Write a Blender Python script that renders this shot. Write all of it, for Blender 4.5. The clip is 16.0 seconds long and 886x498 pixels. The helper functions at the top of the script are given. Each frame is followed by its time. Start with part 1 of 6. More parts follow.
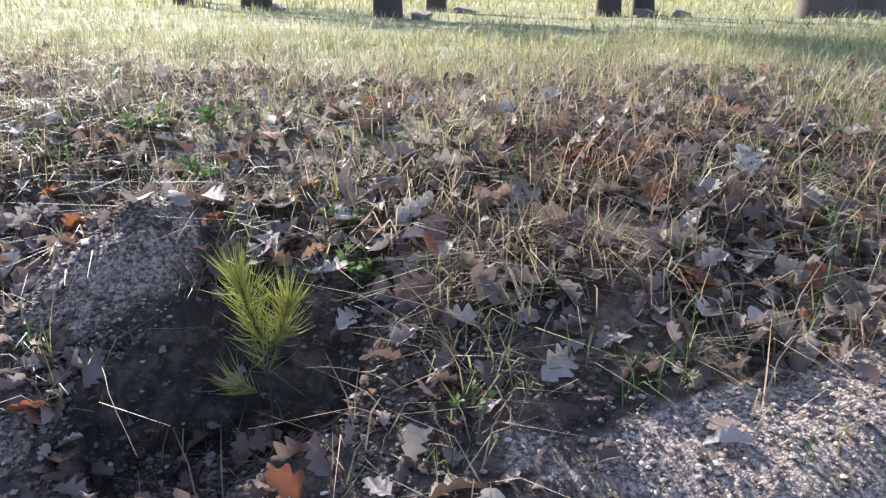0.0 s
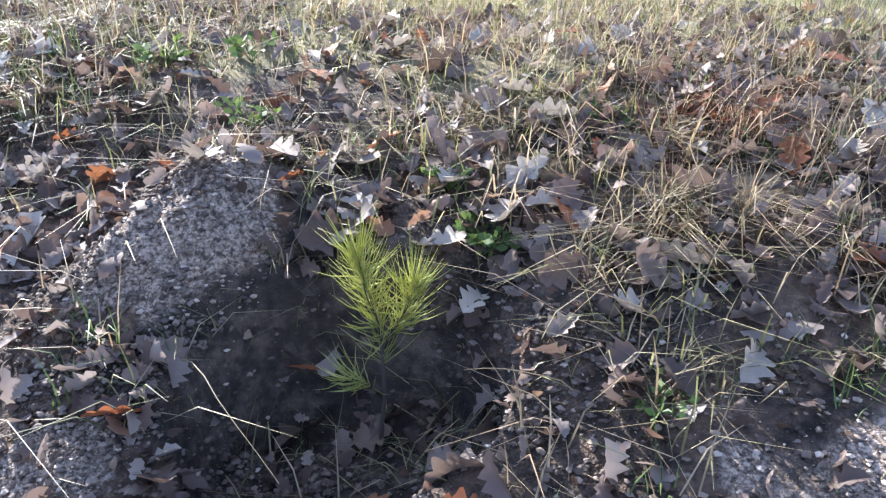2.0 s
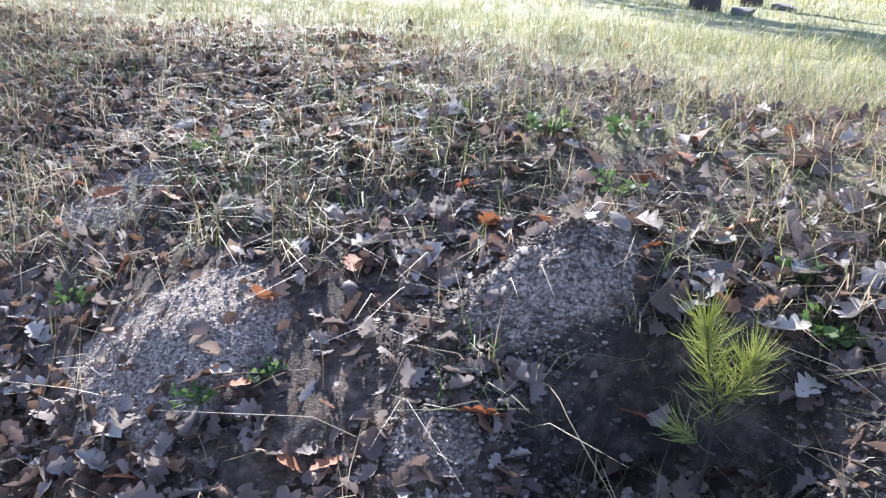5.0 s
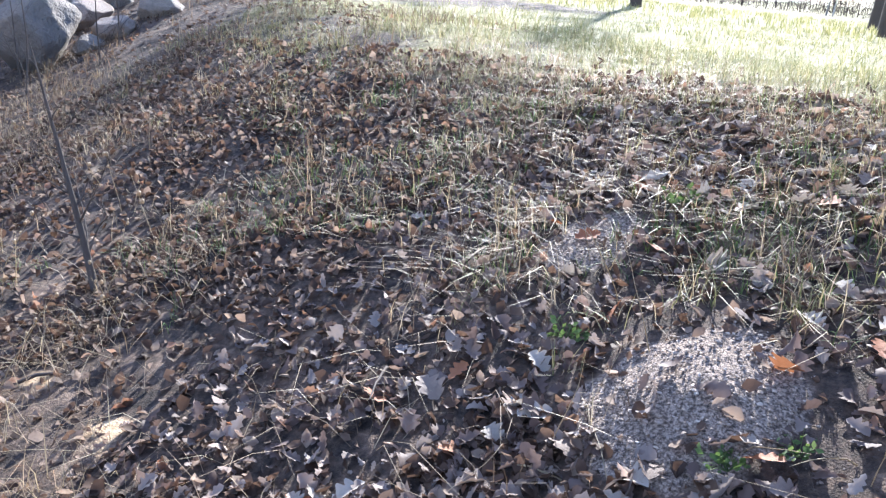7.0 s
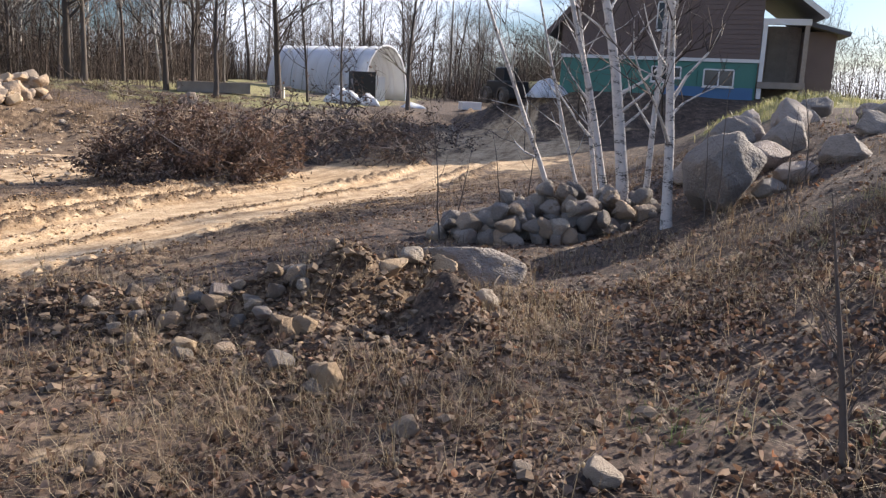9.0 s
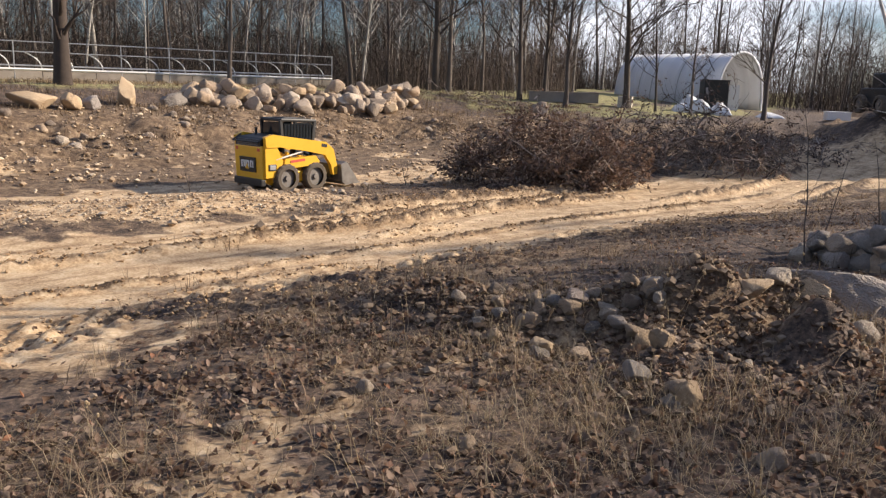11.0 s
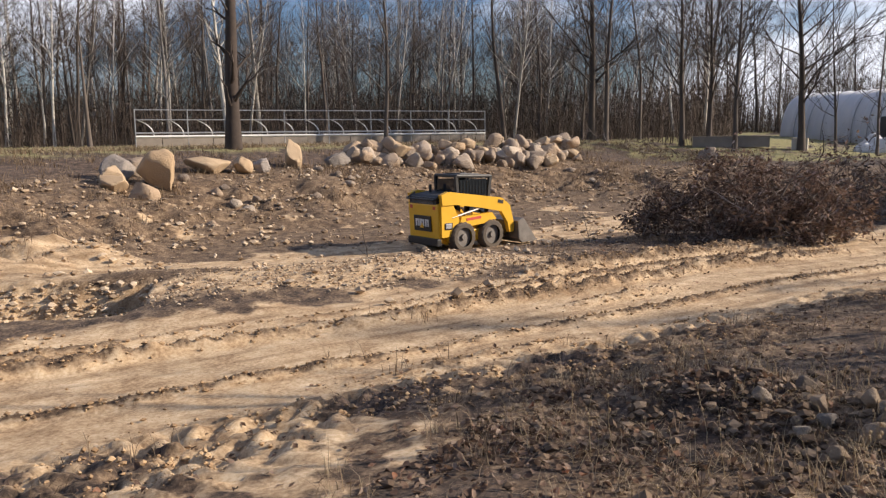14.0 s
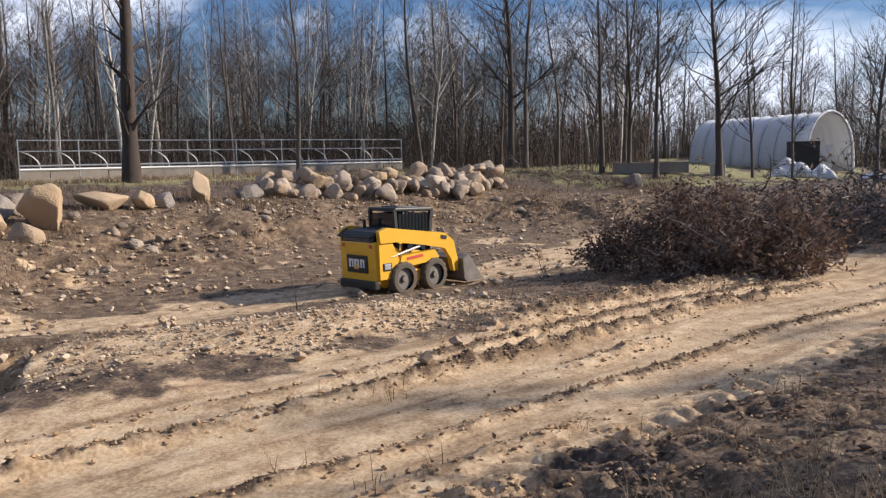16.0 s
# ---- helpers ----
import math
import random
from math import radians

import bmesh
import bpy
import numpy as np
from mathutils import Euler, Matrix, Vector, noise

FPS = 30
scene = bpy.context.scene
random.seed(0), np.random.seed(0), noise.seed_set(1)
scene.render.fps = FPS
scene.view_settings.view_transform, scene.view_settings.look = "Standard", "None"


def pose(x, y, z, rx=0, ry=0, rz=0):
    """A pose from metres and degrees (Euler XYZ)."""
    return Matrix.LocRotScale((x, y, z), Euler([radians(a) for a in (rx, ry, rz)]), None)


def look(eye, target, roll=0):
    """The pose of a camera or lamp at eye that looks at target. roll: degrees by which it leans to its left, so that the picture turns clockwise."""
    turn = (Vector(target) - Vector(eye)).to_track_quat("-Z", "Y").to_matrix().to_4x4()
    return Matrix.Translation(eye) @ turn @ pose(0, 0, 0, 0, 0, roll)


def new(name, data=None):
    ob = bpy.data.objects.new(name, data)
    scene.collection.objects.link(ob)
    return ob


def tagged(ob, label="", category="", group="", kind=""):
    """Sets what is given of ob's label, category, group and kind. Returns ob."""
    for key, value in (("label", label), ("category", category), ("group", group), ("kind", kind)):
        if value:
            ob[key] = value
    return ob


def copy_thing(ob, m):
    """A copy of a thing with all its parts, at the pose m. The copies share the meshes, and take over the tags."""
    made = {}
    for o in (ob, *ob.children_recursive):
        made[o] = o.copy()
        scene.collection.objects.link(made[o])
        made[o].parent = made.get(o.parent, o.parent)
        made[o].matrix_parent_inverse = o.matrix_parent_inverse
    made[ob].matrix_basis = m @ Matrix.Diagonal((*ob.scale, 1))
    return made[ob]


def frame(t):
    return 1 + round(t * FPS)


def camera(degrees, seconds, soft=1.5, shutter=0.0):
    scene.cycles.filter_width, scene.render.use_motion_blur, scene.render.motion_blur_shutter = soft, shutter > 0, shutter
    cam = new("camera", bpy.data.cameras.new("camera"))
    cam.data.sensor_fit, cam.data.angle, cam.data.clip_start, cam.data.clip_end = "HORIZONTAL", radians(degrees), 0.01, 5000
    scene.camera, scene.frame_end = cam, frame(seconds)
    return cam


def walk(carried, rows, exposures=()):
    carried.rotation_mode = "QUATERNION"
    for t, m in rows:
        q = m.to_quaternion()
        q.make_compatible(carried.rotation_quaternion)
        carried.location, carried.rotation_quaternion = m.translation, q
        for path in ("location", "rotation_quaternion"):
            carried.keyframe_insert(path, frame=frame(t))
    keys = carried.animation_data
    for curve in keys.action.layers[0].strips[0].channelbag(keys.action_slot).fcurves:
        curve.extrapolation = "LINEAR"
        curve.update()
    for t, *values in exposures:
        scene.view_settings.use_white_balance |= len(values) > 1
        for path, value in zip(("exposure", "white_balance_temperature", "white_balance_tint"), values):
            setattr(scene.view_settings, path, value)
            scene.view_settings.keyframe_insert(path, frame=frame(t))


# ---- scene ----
cam = camera(56.8, 16.0, soft=1.3)
METRES, EYE, TILT, LEAN, TURN = 8.0, 1.5, -18.0, 0.0, 0.0
ROWS = [
    (0.0, 0.0, 0.0, 0.0, 0.0, 0.0, -0.0),
    (0.5, -0.0391, 0.0343, 0.0087, -2.21, -1.66, 0.16),
    (1.0, -0.0612, 0.0497, 0.0127, -3.25, -3.09, -0.98),
    (1.5, -0.0664, 0.0498, 0.0115, -4.85, -4.64, -1.04),
    (2.0, -0.0678, 0.0435, 0.0137, -5.6, -5.19, -0.45),
    (2.5, -0.0692, 0.0389, 0.0145, -4.99, -4.64, -0.74),
    (3.0, -0.0704, 0.0354, 0.015, -2.97, -3.29, -1.02),
    (5.5, -0.0883, -0.0079, 0.0128, 22.06, -2.99, -10.83),
    (6.0, -0.1075, -0.0136, 0.0108, 27.13, -3.14, -12.49),
    (6.5, -0.1328, -0.0251, 0.0066, 33.43, -4.09, -14.73),
    (7.0, -0.1587, -0.0383, -0.0012, 39.73, -4.55, -15.94),
    (7.5, -0.1845, -0.0554, -0.0111, 47.7, -6.02, -17.9),
    (8.0, -0.2195, -0.0745, -0.0193, 61.82, -6.13, -19.96),
    (8.5, -0.249, -0.1011, -0.0244, 74.04, -6.1, -20.22),
    (9.0, -0.2549, -0.1188, -0.0285, 81.84, -8.77, -20.15),
    (9.5, -0.2529, -0.1301, -0.034, 91.29, -12.43, -20.37),
    (10.0, -0.2511, -0.1352, -0.0357, 98.25, -14.57, -20.18),
    (12.5, -0.2447, -0.202, -0.0488, 114.8, -18.35, -16.91),
    (13.0, -0.2845, -0.2339, -0.0664, 117.47, -18.62, -16.38),
    (13.5, -0.3346, -0.275, -0.0849, 118.05, -17.24, -16.09),
    (14.0, -0.3913, -0.3323, -0.1051, 116.29, -15.85, -15.57),
    (14.5, -0.4531, -0.3816, -0.1286, 115.65, -15.88, -16.26),
    (15.0, -0.5141, -0.4359, -0.1477, 115.37, -15.78, -16.85),
    (15.5, -0.5781, -0.4954, -0.1624, 112.64, -14.17, -15.96),
    (16.0, -0.6512, -0.5416, -0.1757, 109.43, -11.97, -15.74),
]
walk(cam, [(t, pose(0, 0, EYE, TILT, LEAN, TURN) @ pose(METRES * x, METRES * y, METRES * z, 90 + pitch, roll, yaw)) for t, x, y, z, yaw, pitch, roll in ROWS],
     exposures=[(0.0, 1.62, 5400, 10), (1.0, 1.94, 5330, 10), (2.0, 2.10, 5300, 9), (5.5, 1.86, 5080, 10), (7.5, 1.98, 5300, 11), (8.5, 1.36, 5980, 13), (9.2, 1.00, 6120, 13), (10.0, 0.86, 6300, 13), (12.5, 0.60, 6450, 14), (14.5, 0.52, 6300, 14), (16.0, 0.50, 5950, 13)])

# ---- light ----
SUN_YAW, SUN_UP = 27.0, 25.5
world = bpy.data.worlds.new("world")
scene.world = world
world.use_nodes = True
wt = world.node_tree
wn, wl = wt.nodes, wt.links
wbg = wn["Background"]
sky = wn.new("ShaderNodeTexSky")
sky.sky_type = "NISHITA"
sky.sun_disc = False
sky.sun_elevation = radians(SUN_UP)
sky.sun_rotation = radians(-SUN_YAW)
sky.dust_density = 1.3
sky.air_density = 1.2
sky.ozone_density = 3.0
# thin broken cloud over the blue
wc = wn.new("ShaderNodeTexCoord")
wm = wn.new("ShaderNodeMapping")
wm.inputs["Scale"].default_value = (1.0, 1.0, 3.2)
wnz = wn.new("ShaderNodeTexNoise")
wnz.inputs["Scale"].default_value = 2.6
wnz.inputs["Detail"].default_value = 6.0
wr = wn.new("ShaderNodeValToRGB")
wr.color_ramp.elements[0].position, wr.color_ramp.elements[1].position = 0.50, 0.66
wr.color_ramp.elements[0].color = (0, 0, 0, 1)
wr.color_ramp.elements[1].color = (0.8, 0.8, 0.8, 1)
wmix = wn.new("ShaderNodeMixRGB")
wmix.inputs[2].default_value = (18.0, 18.4, 19.6, 1)
wl.new(wc.outputs["Generated"], wm.inputs["Vector"])
wl.new(wm.outputs["Vector"], wnz.inputs["Vector"])
wl.new(wnz.outputs["Fac"], wr.inputs["Fac"])
wl.new(wr.outputs["Color"], wmix.inputs[0])
wtint = wn.new("ShaderNodeMixRGB")
wtint.blend_type = "MULTIPLY"
wtint.inputs[0].default_value = 1.0
wtint.inputs[2].default_value = (0.88, 1.06, 1.40, 1)
wl.new(sky.outputs["Color"], wtint.inputs[1])
wl.new(wtint.outputs["Color"], wmix.inputs[1])
wl.new(wmix.outputs["Color"], wbg.inputs["Color"])
wbg.inputs["Strength"].default_value = 0.049

sun_dir = Vector((-math.sin(radians(SUN_YAW)) * math.cos(radians(SUN_UP)), math.cos(radians(SUN_YAW)) * math.cos(radians(SUN_UP)), math.sin(radians(SUN_UP))))
sun = new("sun", bpy.data.lights.new("sun", "SUN"))
sun.data.energy, sun.data.angle, sun.data.color = 5.0, radians(0.6), (1.0, 0.86, 0.68)
sun.matrix_world = look(tuple(sun_dir * 60), (0, 0, 0))


# ---- small tools ----
def hash2(ix, iy, seed):
    n = np.sin(ix * 127.1 + iy * 311.7 + seed * 74.7) * 43758.5453
    return n - np.floor(n)


def vnoise(x, y, seed=0):
    ix, iy = np.floor(x), np.floor(y)
    fx, fy = x - ix, y - iy
    fx, fy = fx * fx * (3 - 2 * fx), fy * fy * (3 - 2 * fy)
    a, b = hash2(ix, iy, seed), hash2(ix + 1, iy, seed)
    c, d = hash2(ix, iy + 1, seed), hash2(ix + 1, iy + 1, seed)
    return (a + (b - a) * fx) * (1 - fy) + (c + (d - c) * fx) * fy


def fbm(x, y, size, octaves=4, seed=0):
    """Noise in -1..1; size: metres across the largest lump."""
    total, amp, norm = 0.0, 1.0, 0.0
    for k in range(octaves):
        s = 2 ** k / size
        total = total + amp * (vnoise(x * s, y * s, seed + k * 3.1) * 2 - 1)
        norm += amp
        amp *= 0.5
    return total / norm


def smooth(v, lo=0.0, hi=1.0):
    v = np.clip((v - lo) / (hi - lo), 0, 1)
    return v * v * (3 - 2 * v)


def bump(x, y, cx, cy, rx, ry, turn=0.0):
    c, s = math.cos(radians(turn)), math.sin(radians(turn))
    dx, dy = x - cx, y - cy
    return np.exp(-(((dx * c + dy * s) / rx) ** 2 + ((-dx * s + dy * c) / ry) ** 2))


def along(x, y, line):
    """Signed distance to a polyline (positive to its right) and the length along it."""
    best, side, run_at, run = np.full(np.shape(x), 1e9), np.zeros(np.shape(x)), np.zeros(np.shape(x)), 0.0
    for (ax, ay), (bx, by) in zip(line, line[1:]):
        ux, uy = bx - ax, by - ay
        n = math.hypot(ux, uy)
        ux, uy = ux / n, uy / n
        t = np.clip((x - ax) * ux + (y - ay) * uy, 0, n)
        d = np.hypot(x - ax - t * ux, y - ay - t * uy)
        s = np.sign((x - ax) * uy - (y - ay) * ux)
        near = d < best
        best, side, run_at = np.where(near, d, best), np.where(near, s, side), np.where(near, run + t, run_at)
        run += n
    return best * np.where(side == 0, 1, side), run_at


ROAD = [(20, -22), (2, -15.5), (-6, -12.2), (-10.5, -9.5), (-15, -6.9), (-19.5, -4.3), (-25, -0.2), (-32, 3.2), (-46, 8.5), (-80, 16)]
BANK = [(10, -27), (-8, -24), (-18, -25), (-25, -25.6), (-32, -24.0), (-40, -21.5), (-46, -17), (-47.5, -11), (-47, -5), (-50, 2), (-64, 8), (-120, 20)]


def lie(x, y):
    """The height of the land without its fine relief, and masks of what covers it."""
    u, s = along(x, y, ROAD)
    y0 = np.where(x < 0, 0.35 + 3.6 * (1 - np.exp(np.minimum(x, 0) / 5)) + 0.16 * np.clip(-x - 8, 0, 12) + 0.45 * np.clip(-x - 17, 0, 25), 0.35 - 0.25 * np.clip(x, 0, 4))
    high = 1.0 + 0.02 * np.clip(-x - 5, 0, 90) - 0.012 * np.clip(y - 6, 0, 70)
    low = -1.28 + 0.13 * np.clip(u - 1.5, 0, 3.7) + 0.04 * np.clip(u - 5.2, 0, 40)
    low = low + 0.035 * np.clip(-x - 27, 0, 24) * smooth(y, -4, 4)
    slope = 0.38 * (y - y0)
    k = 0.12
    z = np.logaddexp(low / k, slope / k) * k
    z = -np.logaddexp(-z / k, -high / k) * k
    # the hollow behind the road and the bank that rises behind it
    hollow = smooth(-u, 4.5, 9.5)
    z = z * (1 - hollow) + (-1.62 + 0.10 * fbm(x, y, 5, 2, 8)) * hollow
    z = z + 0.30 * bump(x, y, -17.2, -11.2, 3.2, 1.3, 148) + 0.16 * bump(x, y, -13.6, -12.0, 1.6, 1.0, 148)
    sd, bs = along(x, y, BANK)
    sd = -sd + 1.0 * fbm(x, y, 6, 3, 4)
    right = smooth(y, -19, -11)
    edge = 0.08 - 0.42 * right
    top = edge + (0.85 * smooth(sd, 0, 7)) * (1 - right) + 1.7 * smooth(sd, 0, 32) * right
    w = smooth(sd, -7.5, 0.8)
    z = np.where(u < 0, z * (1 - w) + top * w, z)
    # graded sand behind the road, and a dug hole with steep sides in it
    z = z + 0.42 * smooth(-u, 4.6, 6.6) * smooth(x, -17.5, -14.5) * (1 - smooth(-u, 8, 12)) * (1 - smooth(x, -8, -4))
    z = z - 0.90 * dug(x, y)[0]
    z = z + 0.035 * np.sin((x * 0.85 + y * 0.5) * 2 * math.pi / 0.42) * bump(x, y, -13.6, -16.6, 1.8, 1.2, -30)
    # house pad and the grassy mound by it
    z = z + (1.6 - z) * smooth(11.0 - np.hypot(x + 46, (y - 16)), 0, 5.5)
    z = z + 0.40 * bump(x, y, -27.0, 13.5, 5.5, 3.0, 160)
    # windrow of turned earth
    z = z + 0.33 * bump(x, y, -9.95, -1.35, 0.5, 0.5) + 0.62 * bump(x, y, -10.1, -0.7, 0.38, 0.38) + 0.52 * bump(x, y, -9.2, 0.12, 0.36, 0.32)
    z = z + 0.20 * bump(x, y, -9.8, -2.15, 0.42, 0.55) + 0.26 * bump(x, y, -10.3, -3.5, 0.5, 0.9) + 0.5 * bump(x, y, -10.6, -0.05, 0.4, 0.45) + 0.14 * bump(x, y, -8.6, -1.0, 0.7, 0.7)
    # sandy heaps and the hollow under the seedling
    z = z + 0.20 * bump(x, y, -0.98, 2.50, 0.25, 0.26) + 0.10 * bump(x, y, -1.18, 2.26, 0.26, 0.2) + 0.05 * bump(x, y, -1.35, 2.05, 0.2, 0.2)
    wob = 0.10 * fbm(x, y, 0.22, 3, 23)
    z = z - 0.29 * smooth(1.25 + wob - np.hypot((x + 0.58) / 0.33, (y - 1.98) / 0.27), 0, 0.24) - 0.16 * bump(x, y, -0.68, 2.18, 0.16, 0.09) - 0.10 * bump(x, y, -0.36, 2.16, 0.12, 0.07)
    z = z + 0.14 * bump(x, y, -2.25, 2.22, 0.36, 0.42, 20) + 0.05 * bump(x, y, -3.3, 2.9, 0.25, 0.3) + 0.08 * bump(x, y, -1.2, 1.88, 0.18, 0.14)
    z = z + 0.10 * bump(x, y, 0.95, 1.45, 0.5, 0.35)
    return z, u, s, sd, w


def dug(x, y):
    """The hole beside the road: how deep, 0..1, and the distance from its near rim."""
    px, py = x + 12.35, y + 12.6
    run, back = px * 0.52 - py * 0.854, -px * 0.854 - py * 0.52
    run, back = run + 0.16 * fbm(x, y, 0.5, 3, 18), back + 0.14 * fbm(x, y, 0.45, 3, 19)
    return smooth(run, 0.0, 0.16) * smooth(back, 0.0, 0.25) * (1 - smooth(back + 0.2 * fbm(x, y, 0.8, 3, 26), 1.5, 2.7)) * (1 - smooth(run, 5, 7)), back


RUTS = [(-2.7, 0.26, 0.20), (-1.9, 0.12, 0.09), (-1.05, 0.17, 0.17), (-0.1, 0.17, 0.19), (0.75, 0.10, 0.07), (1.55, 0.15, 0.13), (2.35, 0.2, 0.14)]


def ridges(u, s, spread=1.0):
    """Each ridge left between the wheel ruts: its height and how much of it stands, 0..1."""
    wav = 0.35 * fbm(s, u * 0 + 3.3, 4.0, 2, 5)
    for k, (off, wide, tall) in enumerate(RUTS):
        yield tall, smooth(fbm(s, s * 0 + k * 7.7, 9.0, 3, 20 + k), -0.22, 0.2) * np.exp(-((u - off - wav) / (wide * spread)) ** 2)


def relief(x, y):
    z, u, s, sd, w = lie(x, y)
    bed = smooth(2.9 - np.abs(u + 0.3), 0, 0.9)
    bed = np.where(u > 30, 0, bed)
    ruts = 0.0
    for tall, part_of in ridges(u, s):
        ruts = ruts + tall * part_of * (1.15 + 0.75 * fbm(x, y, 0.2, 3, 33))
    near = (np.abs(x + 13) < 14) & (np.abs(y + 4) < 12)
    ruts = ruts * smooth(5 - np.abs(u), 0, 2)
    tread = smooth(1.35 - np.abs(u - 3.0), 0, 0.5) * smooth(fbm(x, y, 3, 2, 50), -0.45, 0.2)
    chev = np.sin((s + 0.22 * fbm(x, y, 0.8, 2, 51) + 0.5 * np.abs(((u * 1.6) % 1.0) - 0.5)) * 2 * math.pi / 0.34)
    z = z + ruts + np.where(near, 0.085 * tread * (0.45 * np.sign(chev) * np.abs(chev) ** 0.7 + 1.0 * fbm(x, y, 0.2, 3, 52)), 0)
    rough = np.clip(1 - bed * 0.8, 0.1, 1)
    z = z + rough * (0.05 * fbm(x, y, 1.3, 3, 1) + 0.030 * fbm(x, y, 0.33, 3, 2)) + 0.010 * fbm(x, y, 0.9, 2, 6)
    slump = w * (1 - w) * 4 * (u < 0)
    z = z + slump * (0.50 * fbm(x, y, 2.4, 4, 12) + 0.34 * fbm(x, y, 0.8, 4, 13))
    wind = np.clip(bump(x, y, -9.8, -1.3, 1.2, 2.4) * 1.4, 0, 1)
    z = z + wind * (0.13 * fbm(x, y, 0.5, 4, 15) + 0.06 * fbm(x, y, 0.16, 3, 16))
    heap = bump(x, y, -0.98, 2.40, 0.45, 0.45) + bump(x, y, -2.2, 2.1, 0.5, 0.5) * 0.4 + bump(x, y, -0.3, 2.2, 0.5, 0.3) * 0.6 + bump(x, y, -0.58, 1.95, 0.4, 0.4) * 0.7
    z = z + heap * (0.075 * fbm(x, y, 0.17, 4, 17) + 0.035 * fbm(x, y, 0.06, 3, 18))
    return z


def masks(x, y):
    """Sand, gravel, turf and earth, each 0..1."""
    z, u, s, sd, w = lie(x, y)
    n = fbm(x, y, 1.1, 4, 40)
    sand = smooth(3.0 - np.abs(u + 0.25) + 0.9 * n, 0, 0.7)
    track, _ = along(x, y, [(-10, -18.5), (-19, -16.0), (-24, -12.6), (-30, -9.6), (-38, -8.5)])
    sand = np.maximum(sand, smooth(1.7 - np.abs(track) + 0.8 * n, 0, 0.9) * 0.95 * (1 - smooth(w, 0.3, 0.6)))
    sand = np.maximum(sand, smooth(bump(x, y, -13.5, -18, 5.5, 3.0, 20) + 0.3 * n, 0.3, 0.6))
    sand = np.maximum(sand, smooth(0.7 * n + 0.45 * bump(x, y, -24, -20, 6, 2.4, -20) + 0.7 * bump(x, y, -37, -13, 4, 2.0, 40), 0.45, 0.8) * (u < 0))
    sand = np.maximum(sand, smooth(bump(x, y, -15.3, -19.5, 4.0, 3.6, 0) + 0.35 * n, 0.35, 0.6) * (1 - smooth(w, 0.45, 0.7)))
    sand = np.maximum(sand, 0.8 * smooth(bump(x, y, -17.0, -11.0, 5.0, 1.5, 148) + 0.5 * n, 0.3, 0.7))
    sand = np.maximum(sand, 0.85 * smooth(dug(x, y)[0], 0.0, 0.3))
    sand = np.maximum(sand, 0.55 * smooth(bump(x, y, -6.6, -3.7, 1.9, 1.5, 20) + 0.6 * n + 0.7 * fbm(x, y, 0.3, 3, 48), 0.4, 1.0))
    sand = np.maximum(sand, 0.75 * smooth(0.6 * n + 0.8 * fbm(x, y, 0.4, 3, 57) + 0.75 * bump(x, y, -7.6, -7.0, 3.6, 2.2, -25), 0.35, 0.9))
    sand = np.where(x < -60, 0, sand) * (1 - 0.9 * smooth(-x, 41, 45) * smooth(y, 1.5, 4))
    sand = np.maximum(sand, 0.9 * smooth(bump(x, y, -33, 6.0, 8, 3.2, 150) + 0.3 * n, 0.35, 0.7))
    crest = 0.0
    for tall, part_of in ridges(u, s, 1.15):
        crest = np.maximum(crest, part_of * smooth(fbm(x, y, 0.35, 3, 44), -0.8, -0.2))
    sand = sand * (1 - 0.85 * crest * (np.abs(u) < 5))
    grav = 0.0 * x
    for cx, cy, rx, ry in ((0.97, 1.31, 0.92, 0.52), (-2.25, 2.2, 0.40, 0.46), (-3.25, 3.1, 0.24, 0.34), (-1.04, 2.42, 0.29, 0.28), (-1.2, 1.88, 0.15, 0.11)):
        grav = np.maximum(grav, smooth(bump(x, y, cx, cy, rx, ry) + 0.12 * n + 0.20 * fbm(x, y, 0.16, 3, 58), 0.30, 0.58))
    y0 = np.where(x < 0, 0.35 + 3.6 * (1 - np.exp(np.minimum(x, 0) / 5)) + 0.16 * np.clip(-x - 8, 0, 12) + 0.45 * np.clip(-x - 17, 0, 25), 0.35 - 0.25 * np.clip(x, 0, 4))
    turf = smooth(y - y0 - 1.9 + 0.6 * smooth(-x, 1, 5) + 1.2 * n + 1.0 * fbm(x, y, 4.0, 2, 47), -1.0, 3.8) * (u > 0)
    turf = turf * (1 - 0.85 * smooth(-x, 9, 15) * (1 - smooth(y, 17, 26)))
    turf = np.maximum(turf, smooth(bump(x, y, -26.5, 13.2, 5, 2.4, 160) + 0.2 * n, 0.3, 0.6))
    turf = np.maximum(turf, smooth(sd, 2.5, 8) * (u < 0) * smooth(n, -0.7, 0.2) * 0.9)
    earth = np.clip(crest * (np.abs(u) < 5) + 0.9 * smooth(bump(x, y, -9.8, -1.2, 1.0, 1.9) + 0.2 * n, 0.3, 0.6) + 0.7 * smooth(bump(x, y, -8.3, -3.4, 0.45, 1.7, 15) + 0.25 * n, 0.3, 0.6) + smooth(-u, 5, 7) * (1 - smooth(sd, -1, 4)) * (u < 0) + 0.5 * smooth(-u, 1.8, 2.8) * (1 - smooth(w, 0.2, 0.6)) + 0.7 * smooth(u + 1.7 * n, 1.7, 2.9) * (1 - smooth(u + 1.2 * n, 4.0, 5.6)), 0, 1)
    return sand, grav, turf, earth, u


